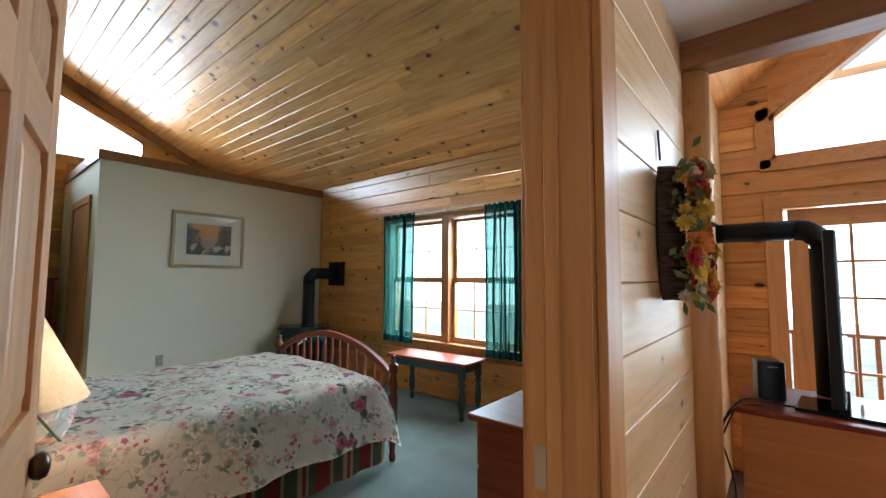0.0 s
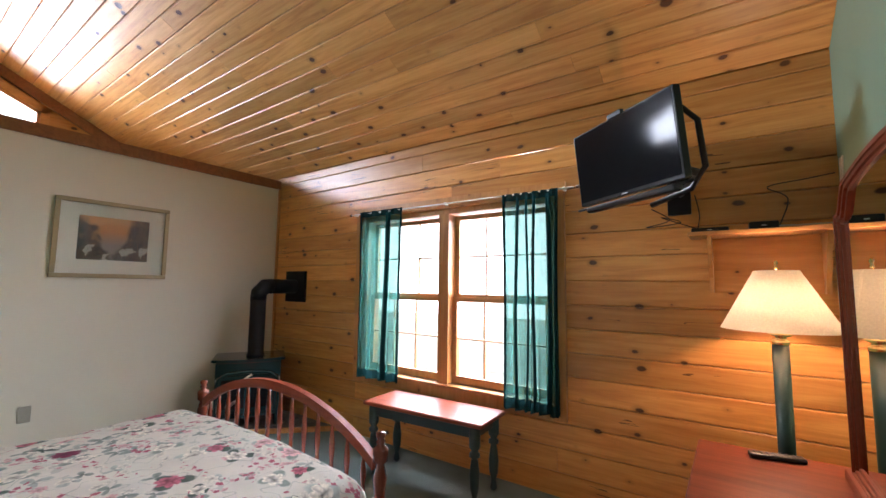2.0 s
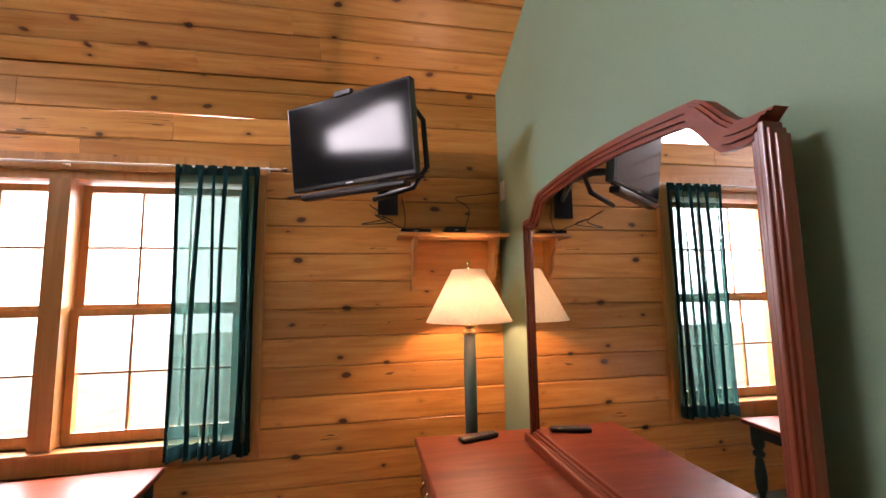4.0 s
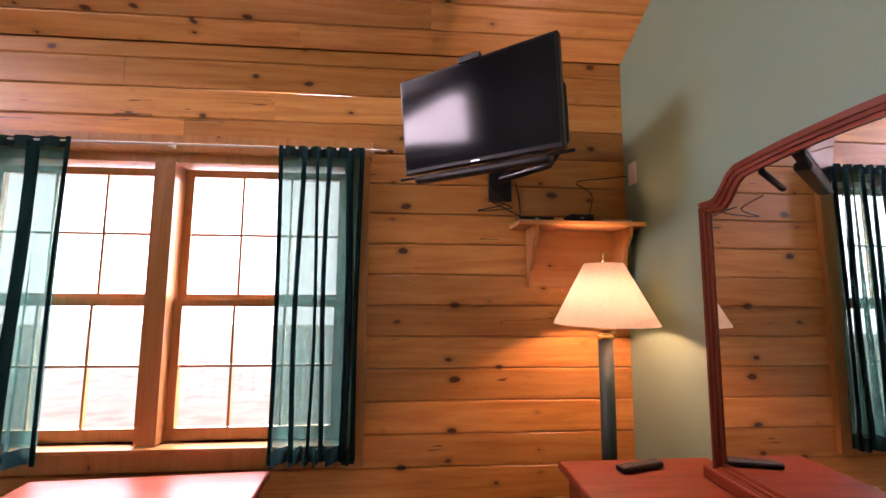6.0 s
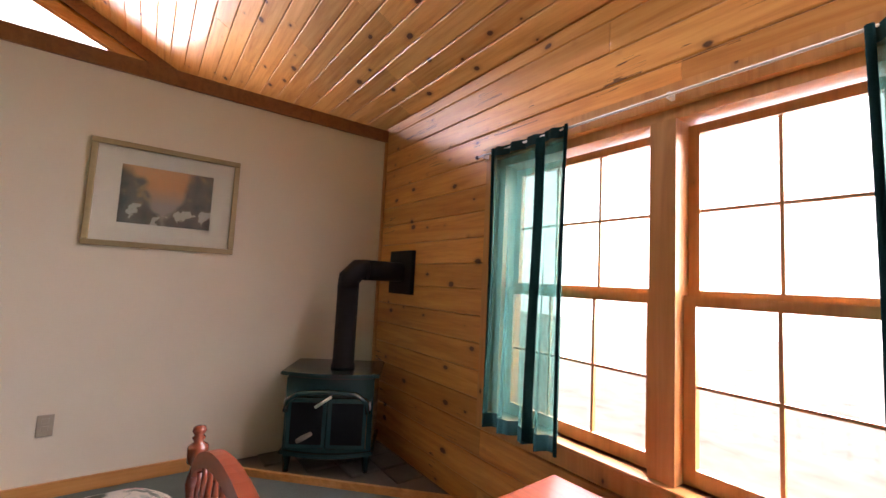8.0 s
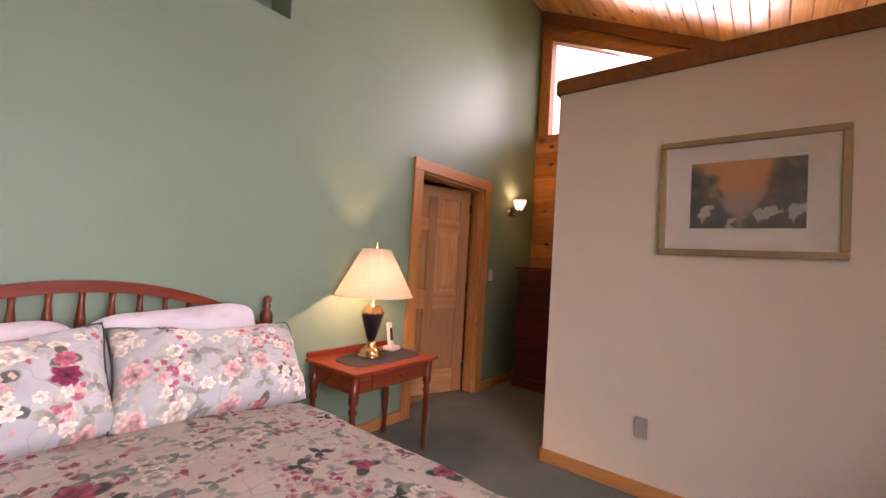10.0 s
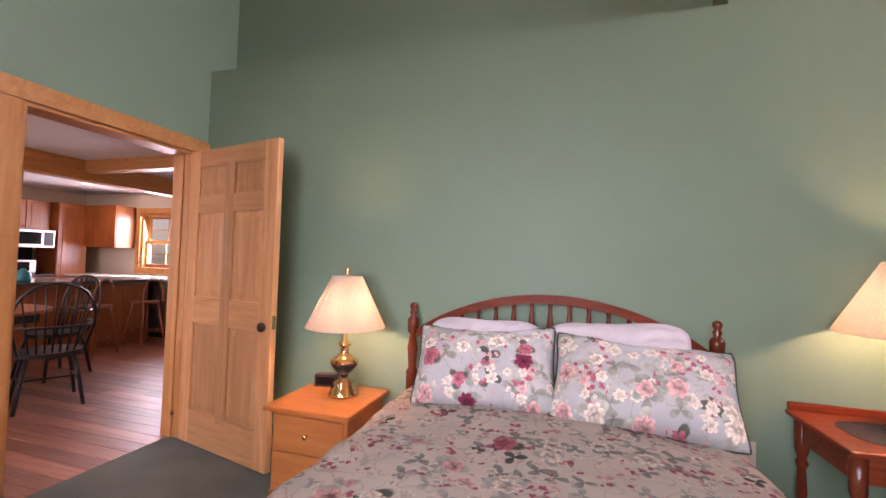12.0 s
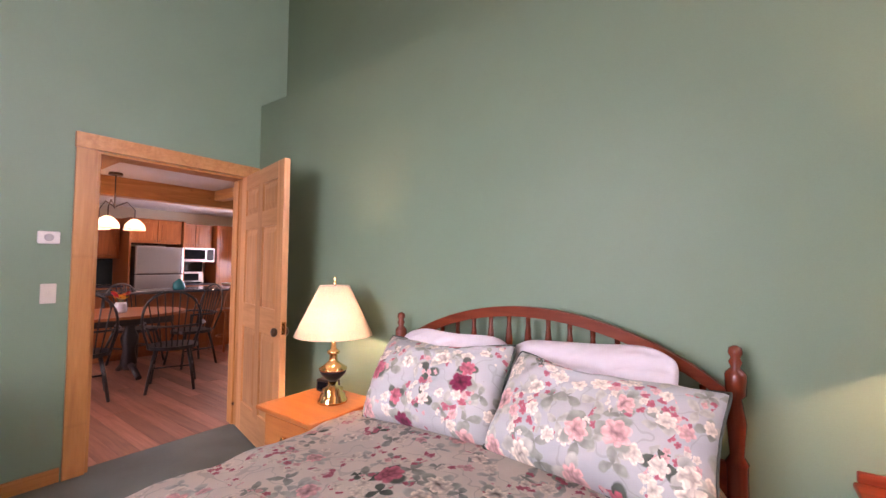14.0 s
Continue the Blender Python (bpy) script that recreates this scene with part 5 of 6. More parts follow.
def bowed(w, d, bow, z0, z1, bev=0.006):
    bm = bmesh.new()
    pts = [(-w, d), (w, d)] + [(w - 2 * w * i / 14, -d - bow * (1 - (1 - 2 * i / 14) ** 2)) for i in range(15)]
    a = [bm.verts.new((x, y, z0)) for x, y in pts]
    b_ = [bm.verts.new((x, y, z1)) for x, y in pts]
    bm.faces.new(a), bm.faces.new(b_)
    for i in range(len(pts)):
        j = (i + 1) % len(pts)
        bm.faces.new((a[i], a[j], b_[j], b_[i]))
    bmesh.ops.recalc_face_normals(bm, faces=bm.faces[:])
    bmesh.ops.bevel(bm, geom=[e for e in bm.edges if abs(e.verts[0].co.z - e.verts[1].co.z) < 1e-5], offset=bev, segments=2, affect="EDGES")
    return bm


part("top_plate", bowed(SW + 0.03, SD + 0.015, 0.06, 0.615, 0.64), STOVE_GREEN, st)
part("body", bowed(SW - 0.005, SD - 0.02, 0.05, 0.13, 0.60), STOVE_GREEN, st)
part("vent_gap", bowed(SW - 0.02, SD - 0.025, 0.05, 0.60, 0.615, 0.001), BLACK, st)
part("ash_lip", bowed(SW + 0.01, SD + 0.0, 0.075, 0.115, 0.14), STOVE_GREEN, st)
for s in (-1, 1):
    for y in (-0.18, 0.16):
        part("leg", lathe([(0.02, 0), (0.018, 0.02), (0.028, 0.09), (0.034, 0.12)], 12), STOVE_GREEN, st, "", pose(s * 0.255, y, 0))
    xs = sorted((s * 0.02, s * 0.235))
    d = part("door", bx(xs[0] - 0.02, xs[1] + 0.02, -0.268, -0.235, 0.17, 0.49, 0.008), STOVE_GREEN, st)
    part("window_pane", bx(xs[0] + 0.012, xs[1] - 0.005, -0.272, -0.262, 0.20, 0.46, 0.003), SCREEN, d, "smoked stove glass")
    part("hinge", lathe([(0.008, 0), (0.008, 0.05)], 8), STEEL, d, "", pose(s * 0.268, -0.26, 0.42))
pts = [(-0.26, -0.268, 0.40), (-0.25, -0.27, 0.47), (-0.18, -0.275, 0.515), (0, -0.28, 0.53), (0.18, -0.275, 0.515), (0.25, -0.27, 0.47), (0.26, -0.268, 0.40)]
part("arch_moulding", tube(pts, 0.018, 8), STOVE_GREEN, st)
part("handle", tube([(-0.07, -0.285, 0.435), (-0.02, -0.31, 0.475), (0.03, -0.315, 0.51)], 0.009, 8), IVORY, st, "pale coiled door handle")
bm = lathe([(0.02, -0.09), (0.03, -0.03), (0.028, 0.03), (0.02, 0.09)], 10)
part("ceramic_log", bm, plain("grey_ceramic_log", (0.2, 0.16, 0.13), 0.9, grain=0.5, scale=60, var=0.3), st, "", pose(-0.13, -0.270, 0.245, 0, 60, 0) @ Matrix.Scale(0.6, 4))


def elbow_tube(pts, r, seg=24):
    """A pipe bend in the y-z plane."""
    bm = bmesh.new()
    rings = []
    ps = [Vector(p) for p in pts]
    for i, p in enumerate(ps):
        d = (ps[min(i + 1, len(ps) - 1)] - ps[max(i - 1, 0)]).normalized()
        u = Vector((1, 0, 0))
        w = u.cross(d)
        rings.append([bm.verts.new(p + u * r * math.cos(6.28318 * k / seg) + w * r * math.sin(6.28318 * k / seg)) for k in range(seg)])
    for a, b_ in zip(rings, rings[1:]):
        for k in range(seg):
            bm.faces.new((a[k], a[(k + 1) % seg], b_[(k + 1) % seg], b_[k])).smooth = True
    bm.faces.new(rings[0][::-1]), bm.faces.new(rings[-1])
    return bm


PX, PY, PZ, PR = -4.735, 3.045, 1.355, 0.074
pipe = thing("stovepipe", "black stovepipe with elbow to a wall thimble", "stovepipe", pose(PX, PY, 0.67))
part("riser", lathe([(PR + 0.008, 0), (PR + 0.008, 0.02), (PR, 0.022), (PR, 0.60)], 28), BLACK_PIPE, pipe)
pts = [(0, 0, 0.55), (0, 0, 0.618), (0, 0.067, 0.685), (0, 0.13, 0.685)]
part("elbow", elbow_tube(pts, PR + 0.003), BLACK_PIPE, pipe)
part("run", tube([(0, 0.10, 0.685), (0, YN - PY - 0.02, 0.685)], PR, 28), BLACK_PIPE, pipe)
part("thimble", bx(-0.165, 0.165, YN - PY - 0.035, YN - PY - 0.001, 0.52, 0.85, 0.004), BLACK_PIPE, pipe, "square black wall plate")

# ---- on the walls ----
pic = thing("picture", "framed autumn landscape print in a wide mat", "picture", pose(XP + 0.001, 1.95, 1.41, 0, 0, 90))
w, h, f = 0.40, 0.645, 0.035
GOLD = plain("dull_gold_frame", (0.36, 0.28, 0.15), 0.35, metal=0.3, grain=0.1, var=0.15)
for x0, x1, z0, z1 in ((-w, w, 0, f), (-w, w, h - f, h), (-w, -w + f, f + 0.0005, h - f - 0.0005), (w - f, w, f + 0.0005, h - f - 0.0005)):
    part("frame_bar", bx(x0, x1, -0.028, 0.0, z0, z1, 0.006), GOLD, pic)
part("mat_board", bx(-w + f, w - f, -0.010, -0.002, f, h - f, 0), plain("cream_mat", (0.68, 0.65, 0.55), 0.9), pic)
m_, n, l, b_ = mat("autumn_print")
tcn = n.new("ShaderNodeTexCoord")
sp = n.new("ShaderNodeSeparateXYZ")
l.new(tcn.outputs["Object"], sp.inputs[0])
nz = n.new("ShaderNodeTexNoise")
nz.inputs["Scale"].default_value, nz.inputs["Detail"].default_value = 13, 8
l.new(tcn.outputs["Object"], nz.inputs[0])
nz.inputs["Scale"].default_value, nz.inputs["Detail"].default_value = 11, 6
broad = n.new("ShaderNodeTexNoise")
broad.inputs["Scale"].default_value = 5
l.new(tcn.outputs["Object"], broad.inputs[0])
sky_r = ramp(n, [(0.28, (0.30, 0.24, 0.20)), (0.40, (0.55, 0.24, 0.07)), (0.62, (0.52, 0.30, 0.13))])
l.new(sp.outputs[2], sky_r.inputs[0])
glen = math_node(n, l, "ADD", math_node(n, l, "MULTIPLY", math_node(n, l, "ABSOLUTE", math_node(n, l, "ADD", sp.outputs[0], 0.02)), 2.6), math_node(n, l, "MULTIPLY", broad.outputs[0], 0.9))
glen = math_node(n, l, "SUBTRACT", glen, math_node(n, l, "MULTIPLY", sp.outputs[2], 1.5))
wood_m = n.new("ShaderNodeMapRange")
wood_m.inputs["From Min"].default_value, wood_m.inputs["From Max"].default_value = 0.12, 0.26
l.new(glen, wood_m.inputs["Value"])
trees = ramp(n, [(0.36, (0.03, 0.028, 0.03)), (0.55, (0.10, 0.07, 0.05)), (0.66, (0.28, 0.16, 0.07))])
l.new(nz.outputs[0], trees.inputs[0])
pc = mix(n, l, wood_m.outputs[0], sky_r.outputs[0], trees.outputs[0])
foam = math_node(n, l, "MULTIPLY", math_node(n, l, "LESS_THAN", sp.outputs[2], 0.275), math_node(n, l, "GREATER_THAN", math_node(n, l, "ADD", nz.outputs[0], math_node(n, l, "MULTIPLY", broad.outputs[0], 0.4)), 0.79))
l.new(mix(n, l, foam, pc, (0.42, 0.38, 0.31)), b_.inputs["Base Color"])
part("print", bx(-0.245, 0.245, -0.0125, -0.0102, 0.15, 0.51, 0), m_, pic, "brown autumn stream print")
pg = part("glazing", bx(-w + f, w - f, -0.017, -0.015, f, h - f, 0), GLASS, pic)
pg.visible_shadow = False


TAN = plain("tan_plastic", (0.36, 0.32, 0.25), 0.4, var=0.03)


def plate(name, m, label, kind, mt=IVORY):
    p = thing(name, label, "outlet" if kind == "outlet" else "switch", m)
    part("cover", bx(-0.036, 0.036, -0.007, -0.0005, 0, 0.118, 0.003), mt, p)
    if kind == "outlet":
        for z in (0.03, 0.072):
            part("socket", bx(-0.016, 0.016, -0.009, -0.006, z, z + 0.028, 0.003), mt, p)
    else:
        part("toggle", bx(-0.005, 0.005, -0.018, -0.006, 0.05, 0.07, 0.002), IVORY, p)
    return p


plate("wall_outlet", pose(XP + 0.001, 1.50, 0.335, 0, 0, 90), "tan wall outlet on the cream partition", "outlet", TAN)
plate("light_switch", pose(XE - 0.0005, 1.145 - 0.07, 1.07, 0, 0, -90), "ivory light switch beside the door", "switch")
plate("light_switch", pose(-6.18, YS + 0.0005, 1.12, 0, 0, 180), "ivory light switch beside the bathroom door", "switch")
plate("wall_outlet", pose(XE - 0.0005, 3.40, 1.90, 0, 0, -90), "ivory wall outlet high in the corner", "outlet")
plate("wall_outlet", pose(-3.86, YS + 0.0005, 0.33, 0, 0, 180), "ivory wall outlet beside the bed", "outlet")
th = thing("thermostat", "small white thermostat on the green wall", "thermostat", pose(XE - 0.0005, 1.085, 1.425, 0, 0, -90))
part("cover", bx(-0.05, 0.05, -0.022, 0, 0, 0.075, 0.008), plain("white_plastic", (0.75, 0.75, 0.73), 0.35, var=0.02), th)
part("dial", lathe([(0.022, 0), (0.02, 0.008)], 20), plain("grey_dial", (0.45, 0.46, 0.48), 0.4), th, "", pose(0, -0.022, 0.038, 90, 0, 0))
sc = thing("wall_sconce", "bronze wall sconce with lit glass shade", "wall light", pose(-6.52, YS, 1.86))
part("back_plate", lathe([(0.05, 0), (0.045, 0.012), (0.02, 0.02)], 20), BRONZE, sc, "", pose(0, 0, 0.02, -90, 0, 0))
part("arm", tube([(0, 0.01, 0.02), (0, 0.07, -0.02), (0, 0.12, 0.0), (0, 0.12, 0.05)], 0.008), BRONZE, sc)
bm = lathe([(0.03, 0.05), (0.045, 0.08), (0.075, 0.16)], 24, caps=False)
bmesh.ops.solidify(bm, geom=bm.faces[:], thickness=0.002)
part("shade", bm, cloth_through("frosted_glass", (0.9, 0.85, 0.75), 0.7), sc, "frosted flared glass shade", pose(0, 0.12, 0))
lamp("wall_sconce_bulb", "POINT", pose(-6.52, YS + 0.12, 1.98), 9, WARM, 0.03)

# tall chest at the end of the passage
ch = thing("chest_of_drawers", "tall dark mahogany chest with six drawers", "chest of drawers", pose(XW + 0.02, 0.36, 0))
part("body", bx(0, 0.53, -0.44, 0.44, 0.08, 1.255, 0.005), MAHOG, ch)
part("top", bx(-0.005, 0.56, -0.465, 0.465, 1.256, 1.285, 0.008), MAHOG, ch)
part("plinth", bx(0, 0.55, -0.45, 0.45, 0, 0.10, 0.008), MAHOG, ch)
for i in range(6):
    z = 0.115 + i * 0.19
    d = part("drawer", bx(0.531, 0.55, -0.42, 0.42, z, z + 0.175, 0.008), MAHOG, ch)
    for y in (-0.25, 0.25):
        part("handle", tube([(0.551, y - 0.04, z + 0.10), (0.568, y - 0.03, z + 0.085), (0.568, y + 0.03, z + 0.085), (0.551, y + 0.04, z + 0.10)], 0.004), BRONZE, d)

# ---- hall and living room, seen past the door ----
post = structure("post_hall", lathe([(0.075, 0), (0.075, 2.23)], 20, None, Matrix.Translation((XH + 0.02, 2.11, 0))), PINE_TRIM, "round pine post at the living room opening", "post")
structure("beam_header", bx(XH, 5.6, 2.0, 2.14, 2.235, HALL_CEIL - 0.001, 0.006), DARK_TRIM, "stained wooden header beam", "beam")
ROOF_L = 0.77


def slope_l(x):
    return 2.52 + ROOF_L * (x - XH)


bm = bmesh.new()
for i in range(26):
    x0, x1 = XH + 0.12 * i, XH + 0.12 * i + 0.118
    v = [bm.verts.new((x, y, slope_l(x) + k)) for x in (x0, x1) for y in (2.1, YN + 0.02) for k in (0, 0.03)]
    for f in ((0, 1, 3, 2), (4, 6, 7, 5), (0, 4, 5, 1), (2, 3, 7, 6), (0, 2, 6, 4), (1, 5, 7, 3)):
        bm.faces.new([v[j] for j in f])
structure("ceiling_living", bm, wood("pine_ceiling_boards_side", 1, P_L, P_M, P_D, knots=0.3, flat=0, piece="island"), "steep pine board ceiling of the living room", "ceiling")
bm = slab([(XH, 2.634), (0.36, 2.634), (3.0, 4.67), (3.0, 5.2), (XH, 2.75)], 0.15, Matrix.Translation((0, YN + 0.002, 0)))
slab([(0.071, 2.415), (0.36, 2.633), (0.071, 2.633)], 0.15, Matrix.Translation((0, YN + 0.002, 0)), bm)
structure("wall_living_gable", bm, PINE_X, "pine gable wall over the living room window", "wall")
bm = bmesh.new()
box(bm, 3.0, 3.1, 2.14, YN, 0, 5.2)
structure("wall_living_east", bm, CREAM, "cream living room wall", "wall")
bm = bmesh.new()
box(bm, XH, 3.1, 2.0, 2.1, 2.5, 5.2)
structure("wall_living_upper", bm, WHITE, "white wall over the opening", "wall")
gable_window("window_3", pose(0, YN, 0), [(0.07, 2.11), (2.95, 2.11), (2.95, 4.63), (0.07, 2.41)], "slant-topped gable window in pine casing")

fd = tagged(new("door_3"), "divided-light patio door in pine casing", "patio door", "", "structure")
fd.matrix_basis = pose(0.12, YN, 0)
part("casing_board", bx(-0.10, 0, -0.03, -0.001, 0, 1.77, 0.003), PINE_TRIM, fd)
part("casing_board", bx(-0.10, 2.58, -0.034, -0.001, 1.771, 1.85, 0.003), PINE_TRIM_X, fd)
for x in (0.02, 0.84, 1.66):
    part("stile", bx(x, x + 0.10, 0.04, 0.08, 0.05, 1.77, 0.003), PINE_TRIM, fd)
    part("stile", bx(x + 0.70, x + 0.80, 0.04, 0.08, 0.05, 1.77, 0.003), PINE_TRIM, fd)
    part("rail", bx(x + 0.10, x + 0.70, 0.042, 0.078, 0.05, 0.28, 0.003), PINE_TRIM_X, fd)
    part("rail", bx(x + 0.10, x + 0.70, 0.042, 0.078, 1.65, 1.77, 0.003), PINE_TRIM_X, fd)
    for k in range(1, 3):
        part("muntin", bx(x + 0.10 + 0.2 * k - 0.008, x + 0.10 + 0.2 * k + 0.008, 0.05, 0.07, 0.28, 1.65, 0), PINE_TRIM, fd)
    for k in range(1, 6):
        z = 0.28 + 1.37 * k / 6
        part("muntin", bx(x + 0.10, x + 0.70, 0.051, 0.069, z - 0.008, z + 0.008, 0), PINE_TRIM, fd)
    p = part("pane", bx(x + 0.10, x + 0.70, 0.058, 0.062, 0.28, 1.65, 0), GLASS, fd)
    p.visible_shadow = False
rail_ = thing("deck_railing", "brown wooden deck railing outside the patio door", "railing", pose(0.0, 5.6, -0.5))
part("top_rail", bx(-2, 4, -0.05, 0.05, 1.25, 1.29, 0.004), KITCH_WOOD, rail_)
part("bottom_rail", bx(-2, 4, -0.02, 0.02, 0.62, 0.66, 0.004), KITCH_WOOD, rail_)
for x in (-1.9, 0.0, 1.9, 3.9):
    part("post", bx(x - 0.045, x + 0.045, -0.045, 0.045, 0, 1.25, 0.004), KITCH_WOOD, rail_)
for i in range(40):
    part("baluster", bx(-1.95 + i * 0.15, -1.915 + i * 0.15, -0.017, 0.017, 0.66, 1.25, 0), KITCH_WOOD, rail_)

dk = thing("media_cabinet", "reddish wooden media cabinet against the log wall", "cabinet", pose(0.385, 2.62, 0))
part("top", bx(-0.48, 0.48, -0.30, 0.30, 0.695, 0.72, 0.005), CHERRY, dk)
part("side_panel", bx(-0.46, 0.46, -0.28, 0.28, 0.06, 0.694, 0.004), ORANGE_WOOD, dk)
part("plinth", bx(-0.45, 0.45, -0.27, 0.27, 0, 0.06, 0.003), CHERRY, dk)
tv2 = thing("television", "flat black television on a stand, edge on", "television", pose(0.29, 2.55, 0.72, 0, 0, -6))
part("stand", bx(-0.16, 0.16, -0.14, 0.14, 0, 0.015, 0.005), SCREEN, tv2)
part("neck", bx(-0.02, 0.02, -0.04, 0.04, 0.014, 0.10, 0.005), BLACK, tv2)
part("case", bx(-0.03, 0.012, -0.30, 0.30, 0.07, 0.79, 0.008), BLACK, tv2)
part("screen", bx(0.012, 0.014, -0.285, 0.285, 0.09, 0.775, 0), SCREEN, tv2)
rt = thing("wifi_router", "black upright router on the cabinet", "router", pose(0.03, 2.60, 0.72, 0, 0, 15))
part("case", bx(-0.06, 0.05, -0.06, 0.06, 0, 0.19, 0.012), BLACK, rt)
part("light_bar", bx(-0.02, 0.02, -0.0615, -0.06, 0.16, 0.164, 0), STEEL, rt)
pp = thing("stovepipe", "black stovepipe elbow entering the log wall", "stovepipe", pose(XH, 2.86, 1.57))
part("run", tube([(0.012, 0, 0), (0.40, 0, 0)], 0.055, 20), BLACK_PIPE, pp)
part("elbow", tube([(0.38, 0, 0), (0.43, 0, -0.01), (0.47, 0, -0.05), (0.48, 0, -0.11)], 0.057, 20), BLACK_PIPE, pp)
part("riser", tube([(0.48, 0, -0.10), (0.48, 0, -0.86)], 0.055, 20), BLACK_PIPE, pp)
part("flange", lathe([(0.10, 0), (0.095, 0.012), (0.06, 0.02)], 24), BLACK_PIPE, pp, "", pose(0.002, 0, 0, 0, 90, 0))
for k, pts in enumerate((((-0.10, 2.33, 0.70), (-0.16, 2.30, 0.50), (-0.13, 2.28, 0.2), (-0.17, 2.27, 0.0)), ((0.0, 2.5, 0.73), (-0.08, 2.35, 0.74), (-0.15, 2.3, 0.6), (-0.10, 2.27, 0.35), (-0.16, 2.26, 0.01)), ((0.18, 2.45, 0.728), (0.02, 2.42, 0.73), (-0.13, 2.34, 0.66), (-0.18, 2.29, 0.30), (-0.12, 2.28, 0.0)))):
    cable("power_cable", pts, "black cable hanging behind the cabinet", 0.004)

# dried flower basket on the hall wall
wr = thing("flower_wreath", "wicker wall basket of dried orange and yellow flowers", "wall decoration", pose(XH + 0.002, 1.51, 1.47))
bm = bmesh.new()
rnd = random.Random(3)
for k in range(34):
    z0 = -0.225 + 0.0128 * k
    wd = 0.08 * max(0.15, 1 - (z0 / 0.27) ** 2) ** 0.6
    pts = [(0.06 * math.sin(math.pi * i / 8) + 0.006, -wd + 2 * wd * i / 8, z0 + 0.004 * rnd.uniform(-1, 1)) for i in range(9)]
    tube(pts, 0.009, 5, bm)
part("basket", bm, plain("dark_twigs", (0.05, 0.025, 0.014), 0.85, grain=0.4), wr, "dark twig basket")
part("hanger", tube([(0.004, 0, 0.24), (0.003, -0.01, 0.31), (0.004, -0.02, 0.34)], 0.004, 5), BLACK, wr)
FLC = [plain("petal_orange", (0.62, 0.20, 0.02), 0.7, var=0.25), plain("petal_yellow", (0.68, 0.42, 0.05), 0.7, var=0.2), plain("petal_red", (0.45, 0.03, 0.03), 0.7, var=0.25), plain("petal_cream", (0.58, 0.46, 0.26), 0.8, var=0.2)]
LEAFM = plain("dried_leaf", (0.10, 0.13, 0.05), 0.75, var=0.4)


def bloom(r, n, seed):
    rn = random.Random(seed)
    bm = bmesh.new()
    for ring, (rr, tilt) in enumerate(((1.0, 0.3), (0.72, 0.75), (0.4, 1.15))):
        for i in range(n):
            a = 6.2832 * (i + 0.5 * ring) / n + rn.uniform(-0.15, 0.15)
            L, wd = r * rr * rn.uniform(0.85, 1.1), r * 0.28
            d = Vector((math.cos(a) * math.cos(tilt), math.sin(a) * math.cos(tilt), math.sin(tilt)))
            s = Vector((-math.sin(a), math.cos(a), 0))
            q = [Vector((0, 0, 0)), d * L * 0.55 - s * wd + Vector((0, 0, 0.006)), d * L, d * L * 0.55 + s * wd + Vector((0, 0, 0.006))]
            v = [bm.verts.new(p) for p in q]
            bm.faces.new(v)
    lathe([(r * 0.2, 0), (r * 0.16, r * 0.22), (r * 0.05, r * 0.28)], 8, bm)
    return bm


for k in range(72):
    z = -0.225 + 0.44 * (k + 0.5) / 72
    a = rnd.uniform(-62, 55)
    girth = 0.45 + 0.55 * math.sqrt(max(0.05, 1 - (z / 0.31) ** 2))
    out = 0.085 * girth + rnd.uniform(-0.01, 0.025)
    m_ = pose(0.035 + out * math.cos(radians(a)), out * math.sin(radians(a)), z, 0, 0, a) @ pose(0, 0, 0, rnd.uniform(-25, 25), 90 + rnd.uniform(-30, 15), 0)
    part("flower", bloom(rnd.uniform(0.026, 0.048), 12, k), FLC[rnd.choice((0, 0, 1, 1, 1, 2, 3))], wr, "", m_)
bm = bmesh.new()
for k in range(150):
    o = Vector((rnd.uniform(0.04, 0.12), rnd.uniform(-0.12, 0.12), rnd.uniform(-0.24, 0.24)))
    d = Vector((rnd.uniform(0, 1), rnd.uniform(-1, 1), rnd.uniform(-1, 1))).normalized() * rnd.uniform(0.03, 0.06)
    s = d.cross(Vector((rnd.uniform(-1, 1), 1, rnd.uniform(-1, 1)))).normalized() * 0.011
    v = [bm.verts.new(p) for p in (o, o + d * 0.5 - s, o + d, o + d * 0.5 + s)]
    bm.faces.new(v)
part("foliage", bm, LEAFM, wr, "grey-green dried leaves")

# ---- dining area and kitchen, seen through the door ----
for nm, q, mt in (("beam_dining", (2.40, 2.58, -3.2, 2.0, 2.13, HALL_CEIL - 0.001), PINE_TRIM_Y),
                  ("beam_cross_1", (XH + 0.01, 2.399, -1.28, -1.14, 2.22, HALL_CEIL - 0.001), PINE_TRIM_X),
                  ("beam_cross_2", (XH + 0.01, 2.399, 0.42, 0.56, 2.22, HALL_CEIL - 0.001), PINE_TRIM_X)):
    structure(nm, bx(*q, 0.008), mt, "exposed pine ceiling beam", "beam")
GRANITE = plain("dark_granite", (0.05, 0.05, 0.06), 0.18, scale=90, var=0.5)


